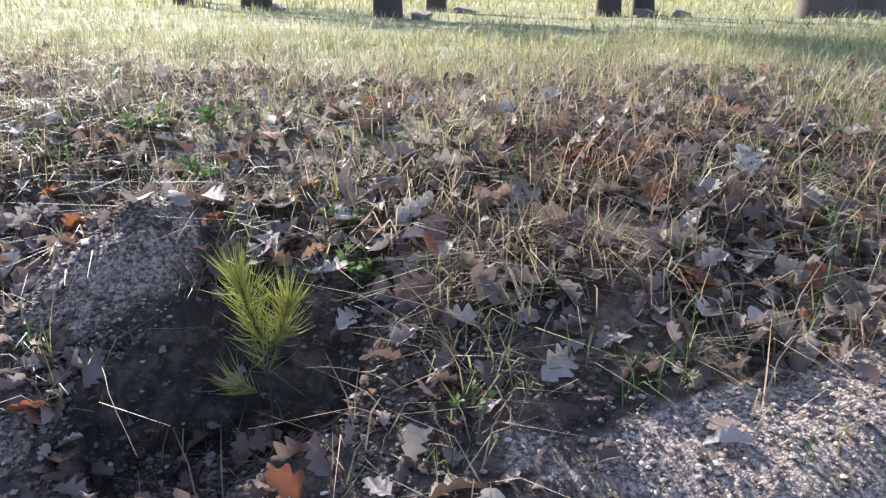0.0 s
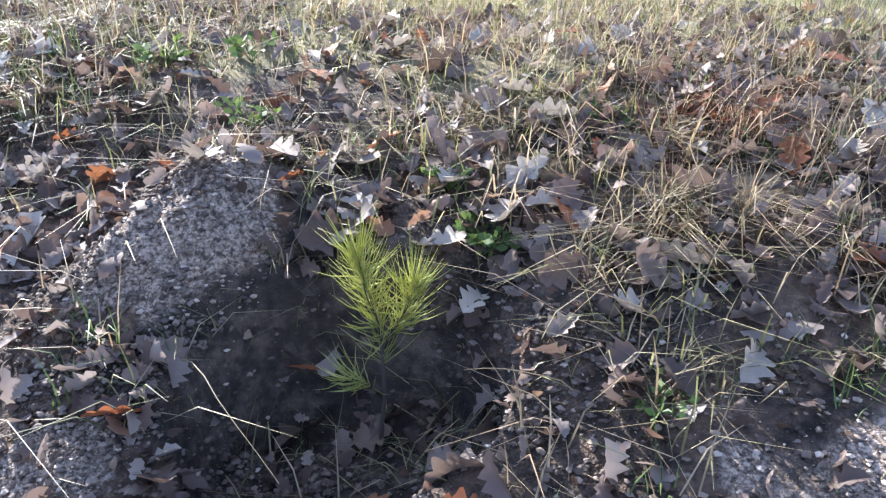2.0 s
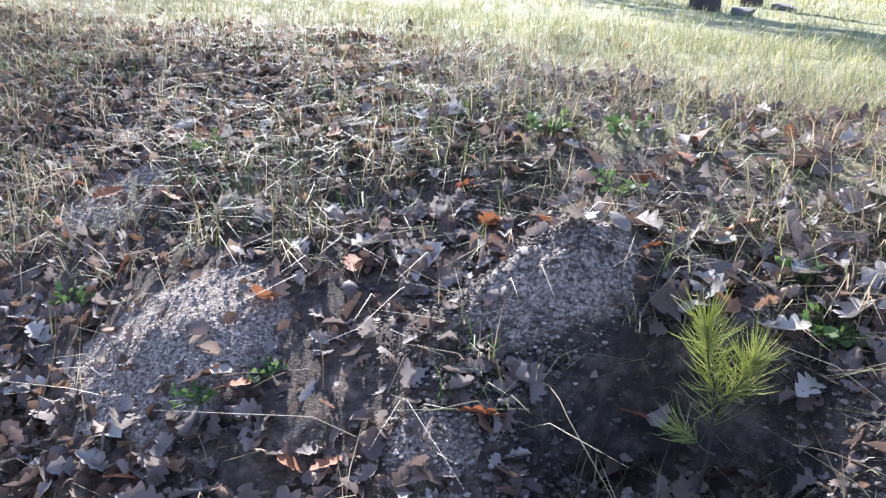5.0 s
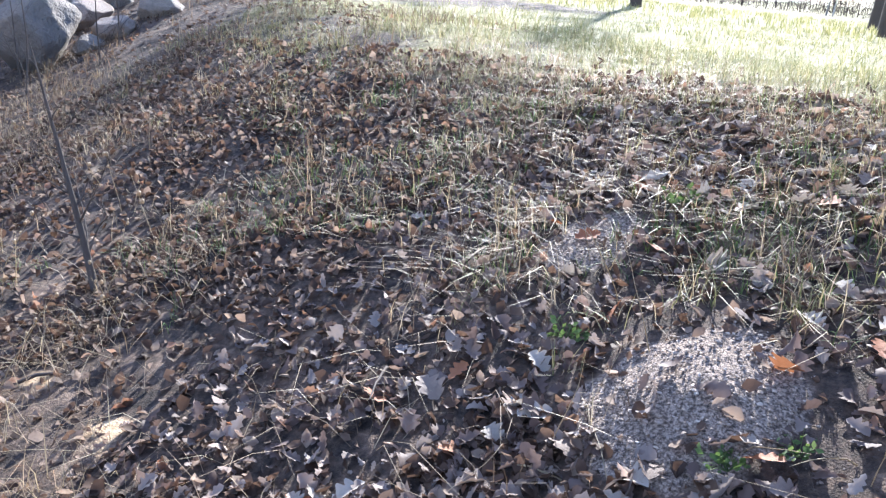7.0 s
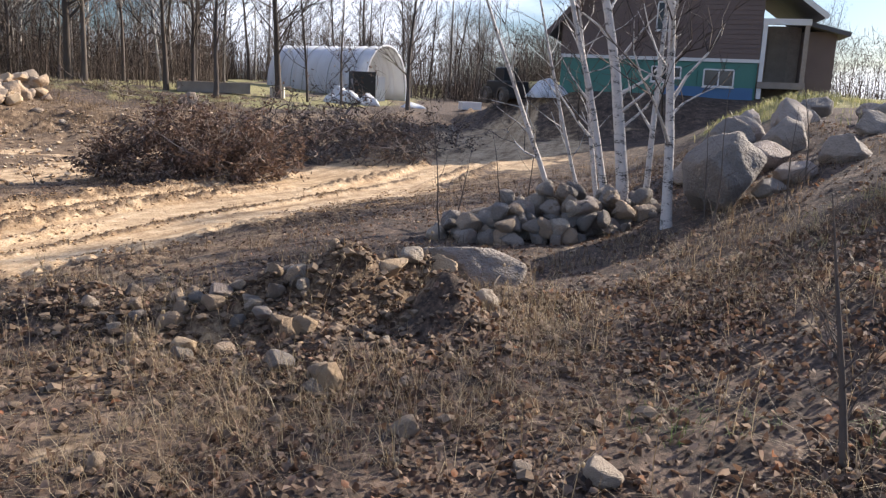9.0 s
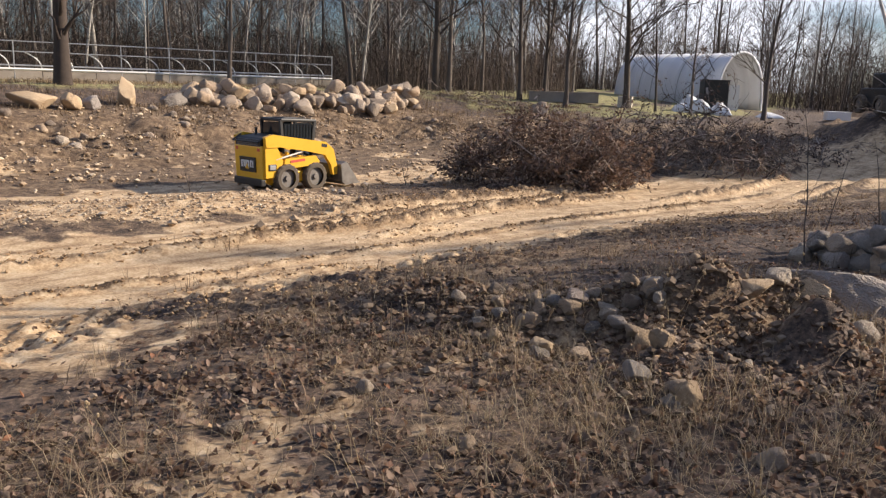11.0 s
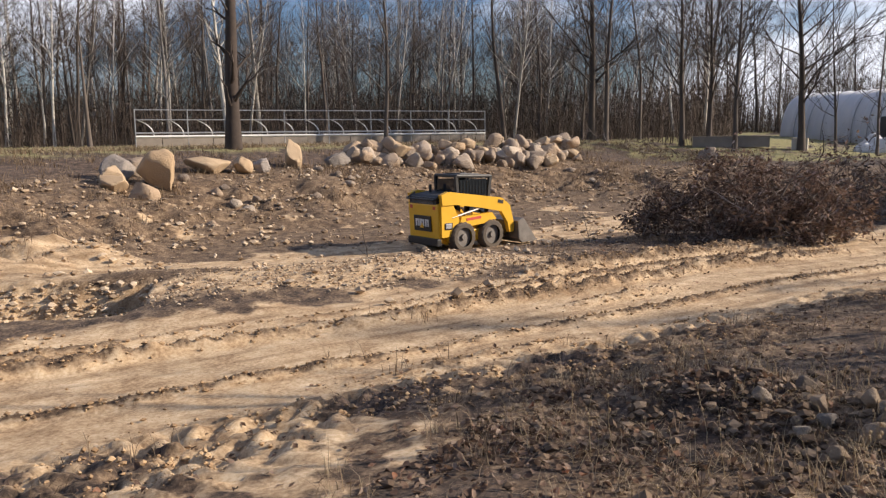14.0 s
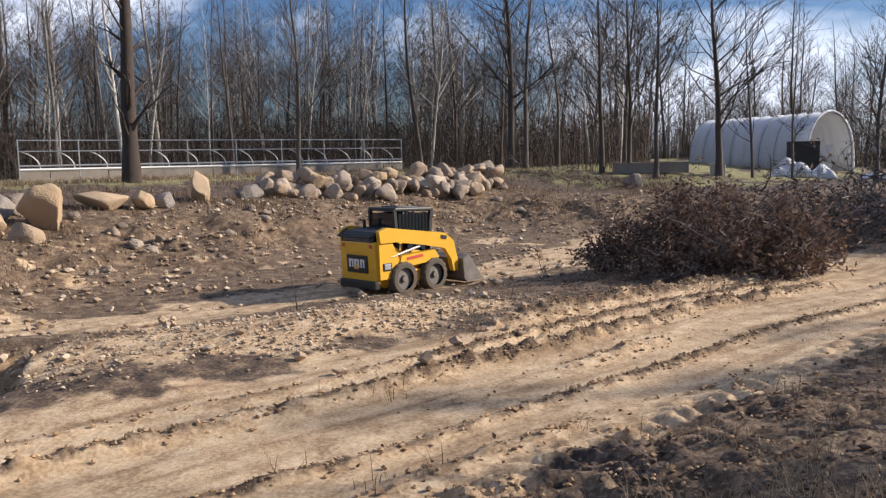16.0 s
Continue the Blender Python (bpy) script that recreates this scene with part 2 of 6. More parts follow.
def humus_shade(x, y):
    """Dark rotted soil laid bare round the seedling, with the hollow's shade in its colour, 0..1."""
    n = fbm(x, y, 0.3, 3, 49)
    return smooth(bump(x, y, -0.58, 2.08, 0.44, 0.27) + 0.7 * bump(x, y, -0.3, 2.2, 0.5, 0.16) + 0.2 * bump(x, y, -0.9, 2.08, 0.4, 0.16) + 0.25 * n, 0.3, 0.6)


def np_mesh(name, verts, faces, mat, flat=False):
    """A mesh from arrays: verts (n, 3), faces (m, 3 or 4)."""
    verts, faces = np.asarray(verts, np.float32), np.asarray(faces, np.int32)
    me = bpy.data.meshes.new(name)
    m, k = faces.shape
    me.vertices.add(len(verts))
    me.vertices.foreach_set("co", verts.ravel())
    me.loops.add(m * k)
    me.loops.foreach_set("vertex_index", faces.ravel())
    me.polygons.add(m)
    me.polygons.foreach_set("loop_start", np.arange(0, m * k, k, dtype=np.int32))
    me.update(calc_edges=True)
    me.polygons.foreach_set("use_smooth", np.full(m, not flat))
    if mat:
        me.materials.append(mat)
    return me


def py_mesh(name, verts, faces, mat, flat=True):
    me = bpy.data.meshes.new(name)
    me.from_pydata([tuple(v) for v in verts], [], faces)
    me.update()
    if not flat:
        me.polygons.foreach_set("use_smooth", np.full(len(me.polygons), True))
    if mat:
        me.materials.append(mat)
    return me


def part(name, bm, material, parent, label=""):
    """Links a bmesh or a mesh as one object under a thing or a part."""
    if isinstance(bm, bmesh.types.BMesh):
        me = bpy.data.meshes.new(name)
        bm.to_mesh(me)
        bm.free()
        me.materials.append(material)
    else:
        me = bm
    ob = new(name, me)
    ob.parent = parent
    return tagged(ob, label)


def box(size, at=(0, 0, 0), turn=(0, 0, 0), bevel=0.0, taper=1.0):
    """A bmesh box; taper narrows its top."""
    bm = bmesh.new()
    bmesh.ops.create_cube(bm, size=1.0)
    for v in bm.verts:
        k = taper if v.co.z > 0 else 1.0
        v.co = Vector((v.co.x * size[0] * k, v.co.y * size[1] * k, v.co.z * size[2]))
    if bevel:
        bmesh.ops.bevel(bm, geom=list(bm.edges), offset=bevel, segments=2, affect="EDGES", profile=0.6)
    bm.transform(pose(*at, *turn))
    return bm


def prism(outline, depth, axis="y"):
    """A bmesh plate: an outline in (x, z) drawn out along y, centred."""
    bm = bmesh.new()
    a = [bm.verts.new((x, -depth / 2, z)) for x, z in outline]
    b = [bm.verts.new((x, depth / 2, z)) for x, z in outline]
    bm.faces.new(a)
    bm.faces.new(b[::-1])
    for i in range(len(a)):
        j = (i + 1) % len(a)
        bm.faces.new((a[j], a[i], b[i], b[j]))
    bmesh.ops.recalc_face_normals(bm, faces=bm.faces)
    return bm


def rod(a, b, r, sides=8, r2=None):
    bm = bmesh.new()
    a, b = Vector(a), Vector(b)
    d = b - a
    bmesh.ops.create_cone(bm, cap_ends=True, segments=sides, radius1=r, radius2=r if r2 is None else r2, depth=d.length)
    bm.transform(Matrix.Translation((a + b) / 2) @ d.to_track_quat("Z", "Y").to_matrix().to_4x4())
    return bm


def join(*bms):
    out = bmesh.new()
    for b in bms:
        me = bpy.data.meshes.new("tmp")
        b.to_mesh(me)
        b.free()
        out.from_mesh(me)
        bpy.data.meshes.remove(me)
    return out


def thing(name, m, label, category, group="", kind=""):
    ob = new(name)
    ob.matrix_world = m
    return tagged(ob, label, category, group, kind)


# ---- materials ----
def nodes_of(name):
    mat = bpy.data.materials.new(name)
    mat.use_nodes = True
    nt = mat.node_tree
    return mat, nt.nodes, nt.links, nt.nodes["Principled BSDF"]


def ramp(n, stops):
    r = n.new("ShaderNodeValToRGB")
    els = r.color_ramp.elements
    els[0].position, els[0].color = stops[0][0], (*stops[0][1], 1)
    els[1].position, els[1].color = stops[-1][0], (*stops[-1][1], 1)
    for p, c in stops[1:-1]:
        e = els.new(p)
        e.color = (*c, 1)
    return r


def surface(name, stops, rough=0.8, size=4.0, fine=60.0, relief_by=0.3, metal=0.0, island=0.0, random_by=0.0, through_by=0.0, coat=0.0):
    """A material with noise at two scales; island or random vary it from piece to piece; through_by lets light through thin leaves."""
    mat, n, l, b = nodes_of(name)
    tc = n.new("ShaderNodeTexCoord")
    a, f = n.new("ShaderNodeTexNoise"), n.new("ShaderNodeTexNoise")
    a.inputs["Scale"].default_value, a.inputs["Detail"].default_value = size, 5
    f.inputs["Scale"].default_value, f.inputs["Detail"].default_value = fine, 3
    l.new(tc.outputs["Object"], a.inputs["Vector"])
    l.new(tc.outputs["Object"], f.inputs["Vector"])
    mx = n.new("ShaderNodeMath")
    mx.operation = "MULTIPLY_ADD"
    mx.inputs[1].default_value = 0.4
    l.new(f.outputs["Fac"], mx.inputs[0])
    sc = n.new("ShaderNodeMath")
    sc.operation = "MULTIPLY"
    sc.inputs[1].default_value = 0.6
    l.new(a.outputs["Fac"], sc.inputs[0])
    l.new(sc.outputs[0], mx.inputs[2])
    fac = mx.outputs[0]
    if island or random_by:
        src = n.new("ShaderNodeNewGeometry").outputs["Random Per Island"] if island else n.new("ShaderNodeObjectInfo").outputs["Random"]
        k = island or random_by
        m1 = n.new("ShaderNodeMath")
        m1.operation = "MULTIPLY"
        m1.inputs[1].default_value = k
        l.new(src, m1.inputs[0])
        m2 = n.new("ShaderNodeMath")
        m2.operation = "MULTIPLY_ADD"
        m2.inputs[1].default_value = 1 - k
        l.new(fac, m2.inputs[0])
        l.new(m1.outputs[0], m2.inputs[2])
        fac = m2.outputs[0]
    r = ramp(n, stops)
    l.new(fac, r.inputs["Fac"])
    l.new(r.outputs["Color"], b.inputs["Base Color"])
    b.inputs["Roughness"].default_value = rough
    b.inputs["Metallic"].default_value = metal
    b.inputs["Coat Weight"].default_value = coat
    if relief_by:
        bp = n.new("ShaderNodeBump")
        bp.inputs["Strength"].default_value = relief_by
        bp.inputs["Distance"].default_value = 0.02 if relief_by < 0.8 else 0.09
        l.new(mx.outputs[0], bp.inputs["Height"])
        l.new(bp.outputs["Normal"], b.inputs["Normal"])
    if through_by:
        tr = n.new("ShaderNodeBsdfTranslucent")
        l.new(r.outputs["Color"], tr.inputs["Color"])
        ms = n.new("ShaderNodeMixShader")
        ms.inputs[0].default_value = through_by
        l.new(b.outputs[0], ms.inputs[1])
        l.new(tr.outputs[0], ms.inputs[2])
        l.new(ms.outputs[0], n["Material Output"].inputs["Surface"])
    return mat


M_leaf = surface("dead oak leaf", [(0.0, (0.06, 0.042, 0.036)), (0.25, (0.14, 0.095, 0.078)), (0.5, (0.19, 0.137, 0.115)), (0.78, (0.33, 0.275, 0.24)), (0.9, (0.30, 0.16, 0.09)), (1.0, (0.36, 0.15, 0.06))], 0.7, 9, 60, 0.25, island=0.8, through_by=0.28)
M_leafdark = surface("small brown leaf", [(0.0, (0.045, 0.028, 0.019)), (0.4, (0.115, 0.07, 0.047)), (0.66, (0.19, 0.12, 0.08)), (0.88, (0.38, 0.29, 0.22)), (0.93, (0.30, 0.13, 0.065)), (1.0, (0.36, 0.16, 0.08))], 0.75, 9, 60, 0.25, island=0.85, through_by=0.4)
M_dry = surface("dry grass", [(0.0, (0.13, 0.09, 0.055)), (0.4, (0.34, 0.26, 0.15)), (0.75, (0.52, 0.43, 0.28)), (1.0, (0.40, 0.22, 0.12))], 0.55, 6, 40, 0, island=0.8, through_by=0.42)
M_grass = surface("autumn grass", [(0.0, (0.12, 0.14, 0.05)), (0.4, (0.28, 0.28, 0.11)), (0.7, (0.45, 0.41, 0.20)), (1.0, (0.54, 0.47, 0.29))], 0.55, 3, 30, 0, island=0.75, through_by=0.44)
M_green = surface("low green weed", [(0.0, (0.05, 0.085, 0.02)), (0.6, (0.13, 0.19, 0.05)), (1.0, (0.24, 0.30, 0.09))], 0.6, 8, 40, 0, island=0.7, through_by=0.3)
M_needle = surface("pine needle", [(0.0, (0.30, 0.35, 0.09)), (0.5, (0.56, 0.58, 0.18)), (1.0, (0.80, 0.77, 0.36))], 0.4, 8, 40, 0, island=0.8, through_by=0.5)
M_pineneedle = surface("old pine needle", [(0.0, (0.02, 0.04, 0.012)), (1.0, (0.07, 0.11, 0.03))], 0.6, 3, 40, 0, island=0.7)
M_stone = surface("field stone", [(0.0, (0.11, 0.085, 0.062)), (0.3, (0.26, 0.205, 0.155)), (0.5, (0.44, 0.32, 0.21)), (0.65, (0.36, 0.29, 0.225)), (0.82, (0.52, 0.44, 0.34)), (1.0, (0.44, 0.25, 0.17))], 0.85, 4.5, 18, 0.9, random_by=0.55)
M_stonegrey = surface("grey field stone", [(0.0, (0.11, 0.095, 0.082)), (0.4, (0.24, 0.21, 0.18)), (0.6, (0.36, 0.31, 0.265)), (0.8, (0.31, 0.235, 0.19)), (1.0, (0.50, 0.44, 0.38))], 0.85, 5.0, 20, 0.9, random_by=0.45)
M_tanstone = surface("tan boulder", [(0.0, (0.20, 0.14, 0.09)), (0.5, (0.42, 0.30, 0.18)), (1.0, (0.52, 0.41, 0.28))], 0.85, 1.6, 16, 0.9, random_by=0.4)
M_rubble = surface("tan rubble", [(0.0, (0.20, 0.14, 0.085)), (0.5, (0.42, 0.31, 0.20)), (0.85, (0.56, 0.45, 0.32)), (1.0, (0.68, 0.61, 0.51))], 0.9, 8, 60, 0.3, island=0.75)
M_pebble = surface("pebble", [(0.0, (0.17, 0.128, 0.098)), (0.5, (0.36, 0.285, 0.225)), (1.0, (0.60, 0.51, 0.425))], 0.85, 8, 60, 0.2, island=0.8)
M_clod = surface("sandy clod", [(0.0, (0.20, 0.125, 0.062)), (0.5, (0.38, 0.25, 0.135)), (1.0, (0.55, 0.40, 0.23))], 0.95, 6, 60, 0.5, island=0.6)
M_bark = surface("grey brown bark", [(0.0, (0.035, 0.027, 0.022)), (0.5, (0.085, 0.068, 0.056)), (1.0, (0.17, 0.14, 0.118))], 0.9, 3, 30, 0.6, random_by=0.4)
# darker bark for the lone pine: its backlit shade is put into the colour
M_backlitbark = surface("pine bark darkened as backlit", [(0.0, (0.018, 0.013, 0.01)), (0.5, (0.05, 0.036, 0.028)), (1.0, (0.10, 0.07, 0.052))], 0.9, 4, 30, 0.7)
M_aspen = surface("pale aspen bark", [(0.0, (0.06, 0.052, 0.045)), (0.3, (0.22, 0.20, 0.18)), (0.55, (0.50, 0.47, 0.42)), (1.0, (0.70, 0.67, 0.61))], 0.85, 1.5, 14, 0.4, random_by=0.6)
M_birch = surface("white birch bark", [(0.0, (0.03, 0.027, 0.025)), (0.40, (0.10, 0.09, 0.08)), (0.47, (0.55, 0.51, 0.47)), (1.0, (0.74, 0.70, 0.65))], 0.7, 5.0, 34, 0.4)
BIRCH_BANDS = M_birch.node_tree
for link in list(BIRCH_BANDS.links):
    if link.from_node.type == "TEX_COORD":
        sq = BIRCH_BANDS.nodes.new("ShaderNodeMapping")
        sq.inputs["Scale"].default_value = (1.0, 1.0, 2.2)
        goal = link.to_socket
        BIRCH_BANDS.links.new(link.from_socket, sq.inputs["Vector"])
        BIRCH_BANDS.links.new(sq.outputs["Vector"], goal)
M_twig = surface("twig", [(0.0, (0.025, 0.018, 0.015)), (0.5, (0.06, 0.045, 0.037)), (1.0, (0.13, 0.10, 0.083))], 0.85, 3, 30, 0, island=0.7)
M_thicket = surface("brown thicket", [(0.0, (0.025, 0.018, 0.013)), (0.6, (0.07, 0.05, 0.038)), (1.0, (0.14, 0.105, 0.082))], 0.9, 0.4, 4, 0, island=0.7)
M_brush = surface("cut brush", [(0.0, (0.03, 0.022, 0.017)), (0.45, (0.11, 0.083, 0.066)), (0.8, (0.30, 0.245, 0.205)), (1.0, (0.60, 0.53, 0.45))], 0.8, 3, 30, 0, island=0.8)
M_brushleaf = surface("withered brown leaves", [(0.0, (0.05, 0.03, 0.022)), (0.55, (0.17, 0.108, 0.078)), (0.85, (0.34, 0.24, 0.18)), (1.0, (0.55, 0.45, 0.37))], 0.5, 3, 30, 0, island=0.85, through_by=0.15)


def ground_material():
    mat, n, l, b = nodes_of("ground cover")
    tc = n.new("ShaderNodeTexCoord")

    def noise_at(scale, detail=5, rough=0.6):
        t = n.new("ShaderNodeTexNoise")
        t.inputs["Scale"].default_value, t.inputs["Detail"].default_value, t.inputs["Roughness"].default_value = scale, detail, rough
        l.new(tc.outputs["Object"], t.inputs["Vector"])
        return t.outputs["Fac"]

    def coloured(fac, stops):
        r = ramp(n, stops)
        l.new(fac, r.inputs["Fac"])
        return r.outputs["Color"]

    big, mid, small, tiny = noise_at(0.7), noise_at(3.5), noise_at(22, 4), noise_at(110, 3)
    mixn = n.new("ShaderNodeMath")
    mixn.operation = "MULTIPLY_ADD"
    mixn.inputs[1].default_value = 0.5
    l.new(small, mixn.inputs[0])
    half = n.new("ShaderNodeMath")
    half.operation = "MULTIPLY"
    half.inputs[1].default_value = 0.5
    l.new(mid, half.inputs[0])
    l.new(half.outputs[0], mixn.inputs[2])
    blend = mixn.outputs[0]
    litter = coloured(blend, [(0.38, (0.02, 0.014, 0.010)), (0.47, (0.07, 0.049, 0.036)), (0.55, (0.13, 0.088, 0.062)), (0.64, (0.26, 0.185, 0.13))])
    sandc = coloured(blend, [(0.38, (0.34, 0.225, 0.125)), (0.5, (0.58, 0.42, 0.25)), (0.62, (0.73, 0.585, 0.39))])
    su, ss = n.new("ShaderNodeAttribute"), n.new("ShaderNodeAttribute")
    su.attribute_name, ss.attribute_name = "road_u", "road_s"
    scl = n.new("ShaderNodeMath")
    scl.operation = "MULTIPLY"
    scl.inputs[1].default_value = 0.10
    l.new(ss.outputs["Fac"], scl.inputs[0])
    cmb = n.new("ShaderNodeCombineXYZ")
    l.new(su.outputs["Fac"], cmb.inputs[0])
    l.new(scl.outputs[0], cmb.inputs[1])
    strk = n.new("ShaderNodeTexNoise")
    strk.inputs["Scale"].default_value, strk.inputs["Detail"].default_value = 3.2, 6
    l.new(cmb.outputs[0], strk.inputs["Vector"])
    smx = n.new("ShaderNodeMixRGB")
    smx.blend_type = "MULTIPLY"
    smx.inputs[0].default_value = 1.0
    l.new(sandc, smx.inputs[1])
    l.new(coloured(strk.outputs["Fac"], [(0.36, (0.62, 0.58, 0.54)), (0.46, (0.90, 0.88, 0.86)), (0.56, (1.0, 1.0, 1.0)), (0.66, (1.12, 1.12, 1.12))]), smx.inputs[2])
    sandc = smx.outputs["Color"]
    gravc = coloured(noise_at(75, 5, 0.75), [(0.40, (0.07, 0.053, 0.043)), (0.5, (0.25, 0.19, 0.148)), (0.60, (0.52, 0.42, 0.34))])
    turfc = coloured(blend, [(0.3, (0.11, 0.095, 0.045)), (0.5, (0.27, 0.25, 0.10)), (0.7, (0.42, 0.36, 0.19))])
    earthc = coloured(blend, [(0.38, (0.045, 0.028, 0.017)), (0.5, (0.15, 0.098, 0.058)), (0.63, (0.36, 0.265, 0.165))])
    col = litter
    # the last, dark soil colour also carries the shade of the seedling's hollow
    for name, c in (("turf", turfc), ("earth", earthc), ("sand", sandc), ("gravel", gravc), ("humus_shade", coloured(blend, [(0.38, (0.016, 0.012, 0.009)), (0.5, (0.052, 0.039, 0.030)), (0.62, (0.15, 0.115, 0.09))]))):
        at = n.new("ShaderNodeAttribute")
        at.attribute_name = name
        wob = n.new("ShaderNodeMath")
        wob.operation = "MULTIPLY_ADD"
        wob.inputs[1].default_value = 0.7
        l.new(mid, wob.inputs[0])
        l.new(at.outputs["Fac"], wob.inputs[2])
        edge = n.new("ShaderNodeMapRange")
        edge.inputs["From Min"].default_value, edge.inputs["From Max"].default_value = 0.68, 1.02
        l.new(wob.outputs[0], edge.inputs["Value"])
        mx = n.new("ShaderNodeMixRGB")
        l.new(edge.outputs["Result"], mx.inputs[0])
        l.new(col, mx.inputs[1])
        l.new(c, mx.inputs[2])
        col = mx.outputs["Color"]
    dull = n.new("ShaderNodeMixRGB")
    dull.blend_type = "MULTIPLY"
    dull.inputs[0].default_value = 0.5
    l.new(col, dull.inputs[1])
    l.new(coloured(big, [(0.35, (0.72, 0.70, 0.68)), (0.65, (1.0, 1.0, 1.0))]), dull.inputs[2])
    l.new(dull.outputs["Color"], b.inputs["Base Color"])
    b.inputs["Roughness"].default_value = 0.95
    add = n.new("ShaderNodeMath")
    l.new(blend, add.inputs[0])
    l.new(tiny, add.inputs[1])
    bp = n.new("ShaderNodeBump")
    bp.inputs["Strength"].default_value, bp.inputs["Distance"].default_value = 0.6, 0.03
    l.new(add.outputs[0], bp.inputs["Height"])
    l.new(bp.outputs["Normal"], b.inputs["Normal"])
    return mat


# ---- ground ----
def steps(*runs):
    out = []
    for a, b, d in runs:
        out.append(np.arange(a, b, d))
    return np.concatenate(out)


gx = np.concatenate([-np.geomspace(900, 75, 16), steps((-70, -50, 1.6), (-50, -32, 0.36), (-32, -20, 0.16), (-20, -4, 0.06), (-4, -1.7, 0.04), (-1.7, 0.1, 0.022), (0.1, 1.8, 0.045), (1.8, 10, 0.5), (10, 40, 3)), np.geomspace(45, 900, 12)])
gy = np.concatenate([-np.geomspace(900, 75, 16), steps((-70, -40, 2), (-40, -28, 0.8), (-28, -17.5, 0.18), (-17.5, 1.2, 0.065), (1.2, 1.6, 0.04), (1.6, 2.9, 0.022), (2.9, 3.6, 0.045), (3.6, 10, 0.2), (10, 40, 1.0), (40, 70, 3)), np.geomspace(75, 900, 14)])
GX, GY = np.meshgrid(gx, gy)
fx, fy = GX.ravel(), GY.ravel()
gz = relief(fx, fy)
nx, ny = len(gx), len(gy)
ii = (np.arange(ny - 1)[:, None] * nx + np.arange(nx - 1)[None, :]).ravel()
gme = np_mesh("ground", np.stack([fx, fy, gz], 1), np.stack([ii, ii + 1, ii + nx + 1, ii + nx], 1), ground_material())
sand_m, grav_m, turf_m, earth_m, _ = masks(fx, fy)
road_u, road_s = along(fx, fy, ROAD)
for name, values in (("sand", sand_m), ("gravel", grav_m), ("turf", turf_m), ("earth", earth_m), ("humus_shade", humus_shade(fx, fy)), ("road_u", road_u), ("road_s", road_s)):
    at = gme.attributes.new(name, "FLOAT", "POINT")
    at.data.foreach_set("value", np.asarray(values, np.float32))
ground = tagged(new("ground", gme), "sandy ground with leaf litter, ruts and dry turf", "ground", kind="structure")

GZ, LX, LY = gz.reshape(ny, nx), gx.tolist(), gy.tolist()


def H(x, y):
    """The height of the ground sheet at a place."""
    i = min(max(bisect_right(LX, x) - 1, 0), nx - 2)
    j = min(max(bisect_right(LY, y) - 1, 0), ny - 2)
    p, q = (x - LX[i]) / (LX[i + 1] - LX[i]), (y - LY[j]) / (LY[j + 1] - LY[j])
    return float((GZ[j, i] * (1 - p) + GZ[j, i + 1] * p) * (1 - q) + (GZ[j + 1, i] * (1 - p) + GZ[j + 1, i + 1] * p) * q)


def bisect_right(row, v):
    lo, hi = 0, len(row)
    while lo < hi:
        mid = (lo + hi) // 2
        if v < row[mid]:
            hi = mid
        else:
            lo = mid + 1
    return lo


def Hv(x, y):
    """The same, for arrays."""
    i, j = np.clip(np.searchsorted(gx, x, "right") - 1, 0, nx - 2), np.clip(np.searchsorted(gy, y, "right") - 1, 0, ny - 2)
    p, q = (x - gx[i]) / (gx[i + 1] - gx[i]), (y - gy[j]) / (gy[j + 1] - gy[j])
    return (GZ[j, i] * (1 - p) + GZ[j, i + 1] * p) * (1 - q) + (GZ[j + 1, i] * (1 - p) + GZ[j + 1, i + 1] * p) * q


# ---- stones ----
def stone_mesh(seed, detail, mat):
    rng = random.Random(seed)
    bm = bmesh.new()
    bmesh.ops.create_icosphere(bm, subdivisions=detail, radius=1.0)
    planes = [(Vector((rng.gauss(0, 1), rng.gauss(0, 1), rng.gauss(0, 1))).normalized(), rng.uniform(0.48, 0.78)) for _ in range(13)]
    for v in bm.verts:
        p = v.co.copy()
        p *= 1 + 0.26 * noise.noise(p * 0.9 + Vector((seed * 3.7, 0, 0))) + 0.10 * noise.noise(p * 2.4 + Vector((0, seed * 5.1, 0))) + 0.05 * noise.noise(p * 6) + 0.02 * noise.noise(p * 13)
        for n_, d in planes:
            over = p.dot(n_) - d
            if over > 0:
                p -= n_ * over * 0.93
        p *= 1 + 0.05 * noise.noise(p * 3.1 + Vector((7, seed, 3))) + 0.035 * noise.noise(p * 7.3)
        v.co = p
    me = bpy.data.meshes.new("stone")
    bm.to_mesh(me)
    bm.free()
    me.polygons.foreach_set("use_smooth", np.full(len(me.polygons), True))
    me.materials.append(mat)
    return me


STONES = [stone_mesh(k, 3, M_stone) for k in range(9)]
SMALL = [stone_mesh(80 + k, 2, M_stone) for k in range(6)]
GREYS = [stone_mesh(20 + k, 3, M_stonegrey) for k in range(9)]
TANS = [stone_mesh(40 + k, 4, M_tanstone) for k in range(5)]
GREYBIG = [stone_mesh(60 + k, 4, M_stonegrey) for k in range(4)]
stone_rng = random.Random(5)


